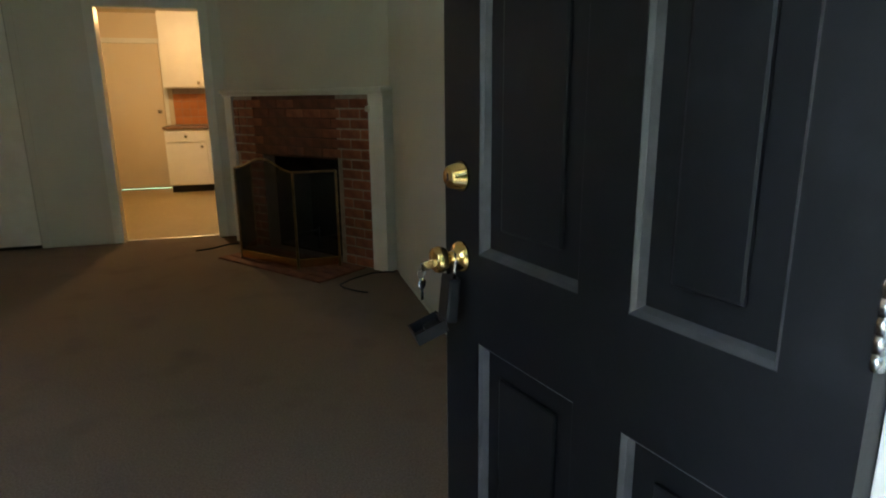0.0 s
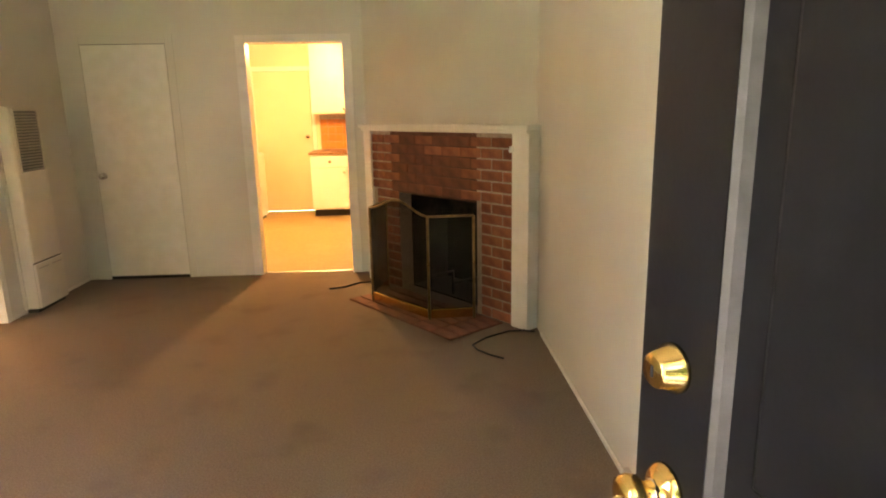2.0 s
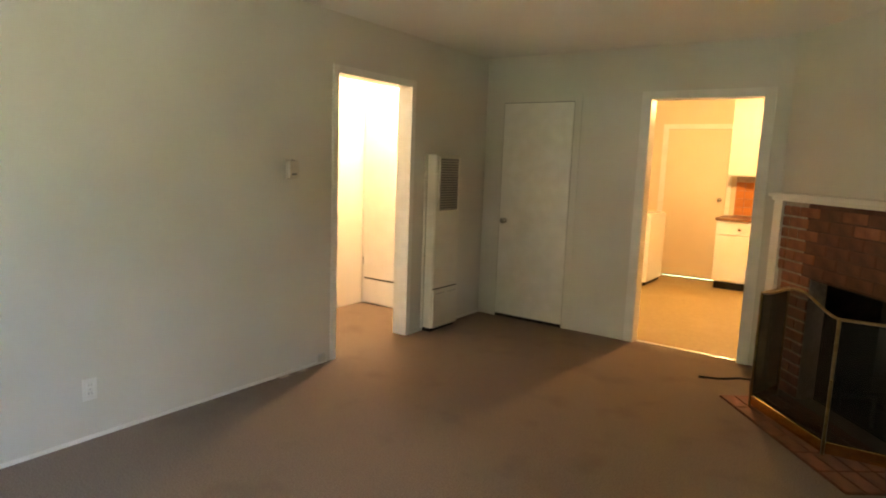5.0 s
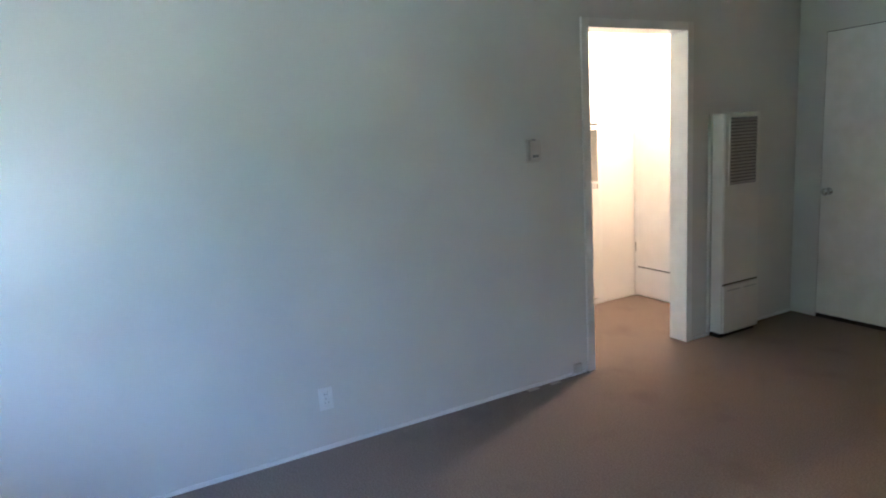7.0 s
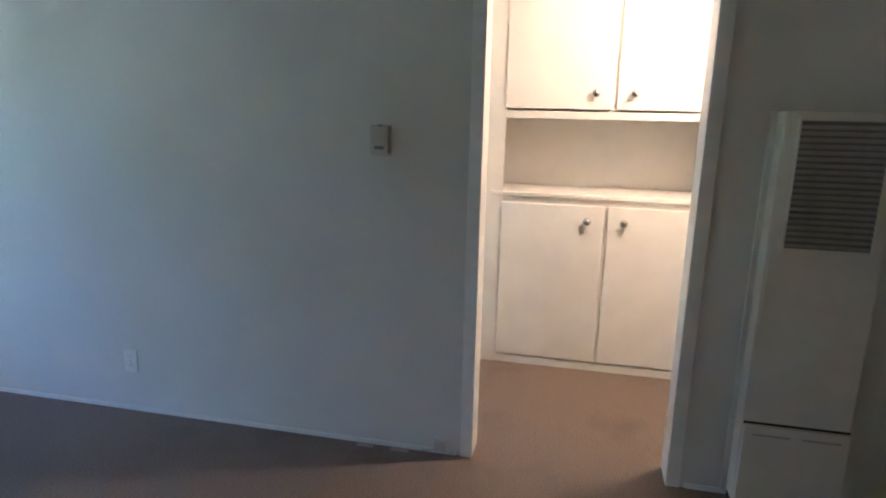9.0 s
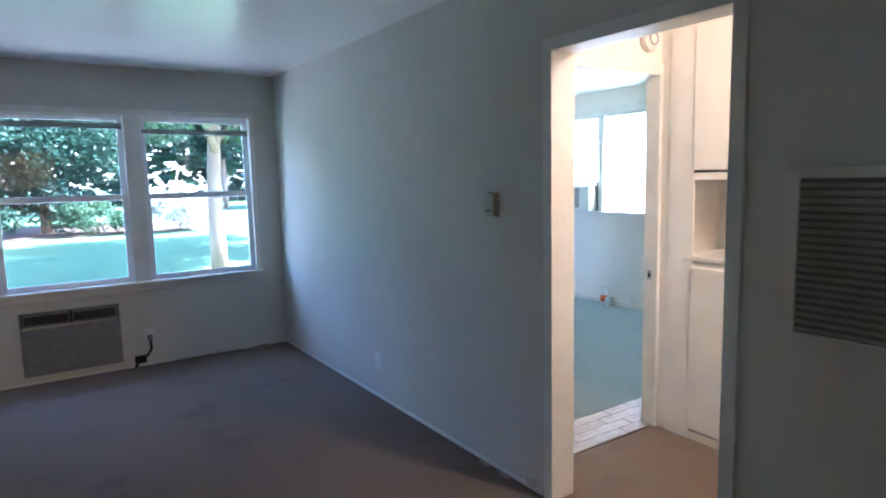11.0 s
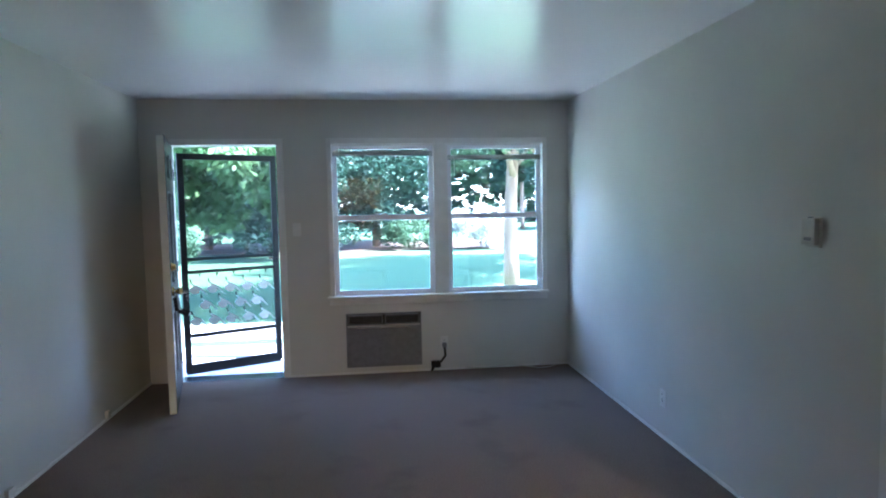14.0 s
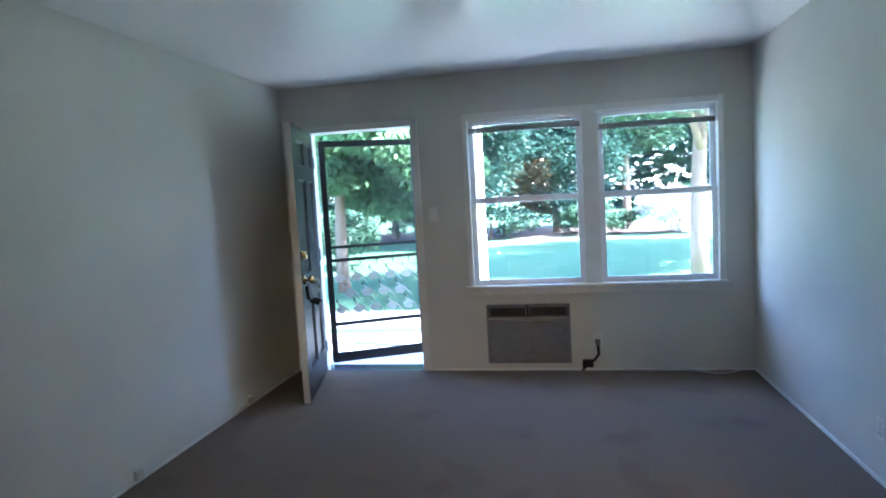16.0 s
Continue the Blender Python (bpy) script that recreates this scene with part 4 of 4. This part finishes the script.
for a, b, zl in ((Y0 + 0.035, 0.625, Z0 + 0.32), (0.705, Y1 - 0.035, Z0 + 0.02)):
    bb = thing("mini_blind", "white translucent mini blind lowered, bedroom window", "blind", pose(BX - 0.03, 0, 0), "bedroom blinds")
    part("headrail", cubes((-0.015, 0.02, a, b, Z1 - 0.06, Z1 - 0.032), bevel=0.002), WHITE_PLASTIC, bb)
    for k in range(int((Z1 - 0.075 - zl) / 0.02)):
        part("slat", cubes((-0.0115, 0.0115, a + 0.005, b - 0.005, -0.0006, 0.0006)), SLAT_GLOW, bb, m=pose(0, 0, Z1 - 0.075 - 0.02 * k, 0, -55, 0))
wa = thing("window_air_conditioner", "white window air conditioner on the bedroom sill", "air conditioner", pose(BX + 0.02, 0.38, Z0 + 0.003))
part("case", cubes((-0.30, 0.10, -0.21, 0.21, 0.0, 0.30), bevel=0.008), ENAMEL, wa)
part("intake", cubes((0.10, 0.104, -0.18, 0.06, 0.04, 0.26)), GREY_PLASTIC, wa, "grey intake grille")
for k in range(9):
    part("rib", cubes((0.104, 0.108, -0.175, 0.055, 0.052 + 0.023 * k, 0.060 + 0.023 * k)), WHITE_PLASTIC, wa)
part("side_filler", cubes((-0.05, -0.03, 0.21, 0.28, 0.0, 0.34)), GREY_PLASTIC, wa, "grey accordion side filler")
part("side_filler", cubes((-0.05, -0.03, -0.77, -0.21, 0.0, 0.34)), WHITE_PLASTIC, wa, "white filler board")
bo = thing("spray_bottle", "white and orange plastic bottle on the bedroom floor", "bottle", pose(BX + 0.09, 0.80, 0.003))
part("bottle", lathe([(0.036, 0), (0.04, 0.01), (0.04, 0.13), (0.03, 0.165), (0.014, 0.19), (0.014, 0.205)], steps=18), WHITE_PLASTIC, bo)
part("label", lathe([(0.0408, 0.045), (0.0408, 0.115)], steps=18), ORANGE_PLASTIC, bo, "orange wrap label")
part("trigger", cubes((-0.02, 0.05, -0.012, 0.012, 0.205, 0.235), (0.03, 0.04, -0.006, 0.006, 0.165, 0.205), bevel=0.003), WHITE_PLASTIC, bo)
cu = thing("paint_can", "small white tub beside the bottle", "tub", pose(BX + 0.10, 0.89, 0.003))
part("tub", lathe([(0.035, 0), (0.042, 0.005), (0.045, 0.08), (0.045, 0.085)], steps=18), WHITE_PLASTIC, cu)
part("lid", lathe([(0.047, 0.0852), (0.047, 0.095), (0.0, 0.096)], steps=18), ENAMEL, cu)
cu2 = wall_plate("wall_outlet", "beige outlet low on the bedroom wall", "outlet", pose(BX + 0.0125, 1.14, 0.11, 0, 0, -90))

# ================================================================ kitchen beyond
kd = thing("door_4", "cream flush kitchen back door, closed", "door", kind="structure")
part("leaf", cubes((-3.06, -2.26, KY - 0.03, KY - 0.001, 0.01, 2.03), bevel=0.003), PAINT_KITCHEN, kd)
part("casing", cubes((-3.14, -3.064, KY - 0.02, KY - 0.001, 0, 2.10), (-2.256, -2.20, KY - 0.02, KY - 0.001, 0, 2.10), (-3.064, -2.256, KY - 0.02, KY - 0.001, 2.034, 2.10), bevel=0.003), TRIM, kd)
part("gap", cubes((-3.06, -2.26, KY - 0.022, KY - 0.002, 2.0305, 2.0335)), DARK_GAP, kd)
part("bottom_rail", cubes((-3.05, -2.27, KY - 0.034, KY - 0.031, 0.02, 0.20)), PAINT_KITCHEN, kd)
part("knob", lathe([(0.028, 0), (0.028, 0.005), (0.012, 0.012), (0.012, 0.03), (0.026, 0.042), (0.026, 0.056), (0, 0.062)], Matrix.Translation((-2.325, KY - 0.03, 1.10)) @ Matrix.Rotation(radians(90), 4, "X"), 18), STEEL, kd, "bright round knob")
KF = 8.71
kc = thing("base_cabinet", "white painted base cabinet with drawer and door", "cabinet", pose(-2.22, KF, 0), "kitchen base cabinets")
part("body", cubes((0.0, 0.548, 0.002, 0.61, 0.10, 0.865)), CABINET, kc)
part("toe_kick", cubes((0.02, 0.548, 0.06, 0.60, 0.0, 0.10)), DARK_GAP, kc, "dark recessed toe kick")
dr = part("drawer", cubes((0.02, 0.53, -0.018, 0.001, 0.70, 0.845), bevel=0.004), CABINET, kc)
dd = part("cabinet_door", cubes((0.02, 0.53, -0.018, 0.001, 0.12, 0.685), bevel=0.004), CABINET, kc)
KNOB = [(0.009, 0), (0.008, 0.014), (0.019, 0.02), (0.021, 0.028), (0.013, 0.035), (0, 0.036)]
part("knob", lathe(KNOB, Matrix.Translation((0.275, -0.018, 0.772)) @ Matrix.Rotation(radians(90), 4, "X"), 14), STEEL, dr)
part("knob", lathe(KNOB, Matrix.Translation((0.47, -0.018, 0.63)) @ Matrix.Rotation(radians(90), 4, "X"), 14), STEEL, dd)
for i in (1, 2, 3):
    copy_thing(kc, pose(-2.22 + 0.55 * i, KF, 0))
wt = thing("countertop", "dark brown laminate kitchen worktop", "worktop", pose(-2.235, KF - 0.03, 0.867))
part("top", cubes((0, 2.23, 0, 0.649, 0, 0.035), bevel=0.005), COUNTER, wt)
uc = thing("wall_cabinet", "white painted kitchen wall cabinet", "cabinet", pose(-2.20, KY - 0.32, 1.42), "kitchen wall cabinets")
part("body", cubes((0, 0.548, 0.002, 0.318, 0, 1.018)), CABINET, uc)
ud = part("cabinet_door", cubes((0.012, 0.536, -0.018, 0.001, 0.012, 1.0), bevel=0.004), CABINET, uc)
part("knob", lathe(KNOB, Matrix.Translation((0.46, -0.018, 0.07)) @ Matrix.Rotation(radians(90), 4, "X"), 14), STEEL, ud)
for i in (1, 2, 3):
    copy_thing(uc, pose(-2.20 + 0.55 * i, KY - 0.32, 1.42))
bs = tagged(part("backsplash", cubes((-2.14, -0.002, KY - 0.012, KY - 0.001, 0.905, 1.418)), MORTAR), "glossy orange-brown tile backsplash", "backsplash", kind="structure")
KT = block_mesh("tile", 0.105, 0.008, 0.105, TILE, 0.002)
for r in range(4):
    for c in range(19):
        piece("tile", KT, bs, Matrix.Translation((-2.084 + 0.1085 * c, KY - 0.0155, 0.966 + 0.1085 * r)))
ap = thing("washing_machine", "white enamel washer against the kitchen side", "appliance", pose(-3.20, 8.51, 0))
part("cabinet", cubes((-0.34, 0.32, -0.34, 0.34, 0.045, 0.90), bevel=0.012), ENAMEL, ap)
part("lid", cubes((-0.30, 0.30, -0.32, 0.32, 0.901, 0.915), bevel=0.005), ENAMEL, ap)
part("plinth", cubes((-0.32, 0.29, -0.32, 0.32, 0.0, 0.044)), DARK_GAP, ap, "dark recessed plinth")
part("console", cubes((-0.34, -0.24, -0.34, 0.34, 0.916, 1.02), bevel=0.01), ENAMEL, ap)

# ================================================================ outdoors
setting("ground", cubes((-160, 160, -170, 190, -0.40, -0.165)), LAWN, "green lawn reaching to the horizon", "ground")
setting("porch", cubes((-3.9, 0.9, -2.1, -0.151, -0.35, -0.15), bevel=0.01), CONCRETE, "grey concrete entry slab", "pavement")
setting("pavement", cubes((-40, 1.2, -3.6, -2.45, -0.35, -0.158)), CONCRETE, "concrete garden path", "pavement")
setting("planting_bed", cubes((-7.0, 14, -24, -17.2, -0.35, -0.13)), SOIL, "dark mulch bed under the shrubs", "ground")
setting("road", cubes((-90, -7.6, -31, -18.6, -0.38, -0.160)), ASPHALT, "grey asphalt drive beyond the lawn", "road")
post = thing("porch_post", "white painted square porch post", "post", pose(-1.50, -1.30, -0.15))
part("shaft", cubes((-0.05, 0.05, -0.05, 0.05, 0.0, 2.58), bevel=0.004), TRIM, post)
part("base_block", cubes((-0.065, 0.065, -0.065, 0.065, 0.0, 0.14), bevel=0.006), TRIM, post)
can = thing("porch_canopy", "flat white wooden canopy over the front door", "canopy", pose(0, 0, 2.43))
part("boards", cubes((-1.62, 0.35, -1.42, -0.155, 0.0, 0.09)), TRIM, can)
part("fascia", cubes((-1.64, 0.37, -1.45, -1.422, -0.03, 0.11), bevel=0.004), TRIM, can)

rng = np.random.default_rng(7)


def leaves(centres, radii, count, size, droop=0.25, flat=0.75):
    """Many small creased blades round clump centres; each is an island of its own."""
    centres, radii = np.asarray(centres, float), np.asarray(radii, float)
    pick = rng.choice(len(centres), count, p=radii ** 2 / (radii ** 2).sum())
    d = rng.normal(size=(count, 3))
    d /= np.linalg.norm(d, axis=1)[:, None]
    d[:, 2] *= flat
    p = centres[pick] + d * (radii[pick] * rng.uniform(0.35, 1.05, count) ** 0.6)[:, None]
    a = rng.uniform(0, 2 * math.pi, count)
    out = np.stack([np.cos(a), np.sin(a), rng.normal(-droop, 0.35, count)], 1)
    out /= np.linalg.norm(out, axis=1)[:, None]
    side = np.cross(out, rng.normal(size=(count, 3)) * 0.5 + [0, 0, 1])
    side /= np.linalg.norm(side, axis=1)[:, None]
    s = size * rng.uniform(0.6, 1.35, count)[:, None]
    v = np.stack([p, p + out * s * 0.5 + side * s * 0.26, p + out * s, p + out * s * 0.5 - side * s * 0.26], 1).reshape(-1, 3)
    return v, np.arange(count * 4).reshape(-1, 4)


def foliage(name, parent, material, centres, radii, count, size, droop=0.25, flat=0.75, label=""):
    v, f = leaves(centres, radii, count, size, droop, flat)
    me = bpy.data.meshes.new(name)
    me.from_pydata(v.tolist(), [], f.tolist())
    me.materials.append(material)
    ob = new(name, me)
    ob.parent = parent
    if label:
        ob["label"] = label
    return ob


def clumps(x, y, z, rx, ry, rz, n, r0, r1):
    c, r = [], []
    while len(c) < n:
        d = rng.uniform(-1, 1, 3)
        if d @ d < 1:
            c.append((x + d[0] * rx, y + d[1] * ry, z + d[2] * rz))
            r.append(rng.uniform(r0, r1))
    return c, r


def tree(label, x, y, height, trunk, crown, leaf, count, size, lean=0.0, droop=0.3, bark=BARK):
    """crown: (dx, dy, z, rx, ry, rz, clumps, r0, r1)."""
    t = thing("tree", label, "tree", pose(x, y, -0.17))
    fork = height * 0.42
    pts = [(lean * s * s + 0.03 * math.sin(5 * s), 0.02 * math.cos(4 * s), height * s) for s in [i / 9 for i in range(10)]]
    body = part("trunk", tube(pts, trunk, 12, trunk * 0.35), bark, t)
    for k in range(5):
        a = 1.2 + k * 2.3
        base = Vector((lean * 0.2, 0, fork + 0.25 * k))
        tip = base + Vector((math.cos(a) * height * 0.30, math.sin(a) * height * 0.25, height * 0.26))
        mid = base.lerp(tip, 0.5) + Vector((0, 0, -0.08 * height * 0.3))
        part("limb", tube([base, base.lerp(mid, 0.6), mid, mid.lerp(tip, 0.6) + Vector((0, 0, 0.05)), tip], trunk * 0.5, 8, trunk * 0.12), bark, body)
    c, r = clumps(*crown)
    foliage("crown", t, leaf, c, r, count, size, droop)
    return t


# pale-barked tree on the lawn before the window
tree("pale-barked forked shade tree on the lawn", -4.68, -6.3, 5.2, 0.16, (0, 0.9, 4.0, 2.5, 3.0, 1.4, 85, 0.3, 0.7), LEAF_LIGHT, 26000, 0.12, -0.3)
# feathery branches hanging before the door
tree("light green feathery tree beside the front path", 1.6, -5.6, 4.6, 0.12, (-1.0, 0.2, 3.0, 1.7, 1.5, 1.55, 46, 0.25, 0.6), FROND, 24000, 0.16, -0.35, 0.75)
tree("broad shade tree above the lawn", -9.5, -9.5, 7.0, 0.2, (0.4, -0.2, 5.6, 4.0, 4.4, 1.6, 110, 0.5, 1.0), LEAF_MID, 22000, 0.22)
for label, x, y, h, crown, leaf, n, s in (
        ("dark dense conifer behind the lawn", 1.2, -15.0, 8.0, (0, 0, 4.3, 2.4, 2.0, 4.0, 80, 0.5, 1.0), LEAF_DARK, 26000, 0.20),
        ("dark dense conifer behind the lawn", -2.2, -19.5, 9.0, (0, 0, 4.9, 2.9, 2.2, 4.2, 90, 0.5, 1.1), LEAF_DARK, 26000, 0.22),
        ("tall green tree behind the lawn", 4.5, -20.0, 9.5, (0, 0, 5.2, 3.2, 2.4, 4.6, 90, 0.6, 1.2), LEAF_MID, 24000, 0.24),
        ("tall green tree behind the lawn", -5.2, -22.5, 9.0, (0, 0, 6.0, 3.2, 2.4, 2.8, 80, 0.6, 1.2), LEAF_MID, 24000, 0.24),
        ("tall green tree across the drive", -12.0, -34.0, 11.0, (0, 0, 6.8, 4.4, 3.0, 4.2, 90, 0.8, 1.5), LEAF_DARK, 12000, 0.45),
        ("tall green tree across the drive", -20.0, -33.0, 10.0, (0, 0, 6.3, 4.4, 3.0, 4.0, 90, 0.8, 1.5), LEAF_MID, 12000, 0.45),
        ("tall green tree across the drive", -29.0, -32.0, 11.0, (0, 0, 6.5, 4.6, 3.0, 4.5, 80, 0.8, 1.6), LEAF_DARK, 10000, 0.5),
        ("tall green tree past the garden", 11.0, -26.0, 10.0, (0, 0, 5.5, 4.0, 3.0, 4.8, 80, 0.8, 1.5), LEAF_DARK, 10000, 0.45)):
    tree(label, x, y, h * 0.8, 0.17, crown, leaf, n, s)
for x, y, rx, h, leaf, label in ((3.2, -9.5, 1.3, 1.5, LEAF_MID, "leafy green garden shrub"), (0.2, -17.6, 1.6, 1.3, LEAF_DARK, "low dark shrub in the mulch bed"),
                                 (-3.6, -17.9, 1.5, 1.1, LEAF_MID, "leafy green garden shrub"), (-6.3, -16.9, 1.4, 1.5, BLOSSOM, "pale flowering shrub at the lawn's edge"),
                                 (2.6, -17.9, 1.8, 1.6, LEAF_DARK, "low dark shrub in the mulch bed"), (-9.4, -31.5, 2.0, 1.6, LEAF_MID, "leafy shrub across the drive")):
    s = thing("shrub", label, "shrub", pose(x, y, -0.165), "garden shrubs")
    stem = bmesh.new()
    cuboid(stem, -0.04, 0.04, -0.04, 0.04, 0.0, h * 0.5, 0.01)
    part("stem", stem, BARK, s)
    c, r = clumps(0, 0, h * 0.55, rx, rx * 0.7, h * 0.42, 26, 0.22, 0.45)
    foliage("leaves", s, leaf, c, r, 4200, 0.13)
# far woods close the horizon
tuft = [(x, -58 - 10 * math.sin(x * 0.13), 5.5 + 2.0 * math.sin(x * 0.37)) for x in range(-110, 111, 4)]
woods = foliage("far_woods", None, LEAF_DARK, tuft, [6.0] * len(tuft), 60000, 1.15, 0.1, 1.0)
tagged(woods, "dark woods closing the far distance", "woods", kind="stuff")
# neighbouring house past the drive
hs = thing("house", "low cream house across the drive", "house", pose(-30, -48, -0.16))
part("wall", cubes((-7, 7, -3, 3, 0, 2.9)), STUCCO, hs)
bm = bmesh.new()
rv = [bm.verts.new(p) for p in ((-7.5, -3.5, 2.9), (7.5, -3.5, 2.9), (7.5, 3.5, 2.9), (-7.5, 3.5, 2.9), (-7.5, 0, 4.5), (7.5, 0, 4.5))]
for q in ((0, 1, 5, 4), (2, 3, 4, 5), (0, 4, 3), (1, 2, 5), (0, 3, 2, 1)):
    bm.faces.new([rv[i] for i in q])
part("roof", bm, ROOFING, hs)
for x in (-4.5, -1.0, 3.5):
    w = part("window", cubes((x, x + 1.4, 3.0, 3.04, 1.0, 2.1), bevel=0.01), TRIM, hs)
    part("pane", cubes((x + 0.08, x + 1.32, 3.04, 3.045, 1.08, 2.02)), DARK_GRILLE, w)

# ================================================================ bricks
FULL, HALF = 0.195, 0.092
B_FULL = block_mesh("brick", FULL, 0.05, 0.062, BRICK, 0.004)
B_HALF = block_mesh("brick", HALF, 0.05, 0.062, BRICK, 0.004)
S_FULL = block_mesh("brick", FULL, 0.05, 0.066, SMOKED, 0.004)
brick_rng = random.Random(3)


def lay(u0, u1, z, shift):
    """One course between u0 and u1; end bricks are cut to halves."""
    u = u0
    first = shift
    while u < u1 - 0.05:
        size, me = (HALF, B_HALF) if first or u1 - u < FULL - 0.01 else (FULL, B_FULL)
        first = False
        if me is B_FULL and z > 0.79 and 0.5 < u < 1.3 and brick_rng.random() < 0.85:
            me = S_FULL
        at = FM @ Matrix.Translation((u + size / 2, 0.021 + brick_rng.uniform(-0.0025, 0.0025), z)) @ pose(0, 0, 0, 0, 0, brick_rng.uniform(-0.5, 0.5))
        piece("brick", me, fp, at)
        u += size + 0.010


z, row = 0.036, 0
while z < 1.26:
    if z < 0.79:
        lay(0.104, 0.448, z, row % 2)
        lay(1.354, 1.70, z, (row + 1) % 2)
    else:
        lay(0.104, 1.70, z, row % 2)
    z += 0.0738
    row += 1
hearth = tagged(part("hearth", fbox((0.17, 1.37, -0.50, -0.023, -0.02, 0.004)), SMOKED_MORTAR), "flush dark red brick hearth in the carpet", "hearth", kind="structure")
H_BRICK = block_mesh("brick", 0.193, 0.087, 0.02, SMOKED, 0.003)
for r in range(5):
    for c in range(6):
        piece("brick", H_BRICK, hearth, FM @ Matrix.Translation((0.272 + 0.2 * c, -0.072 - 0.095 * r, 0.0005)))
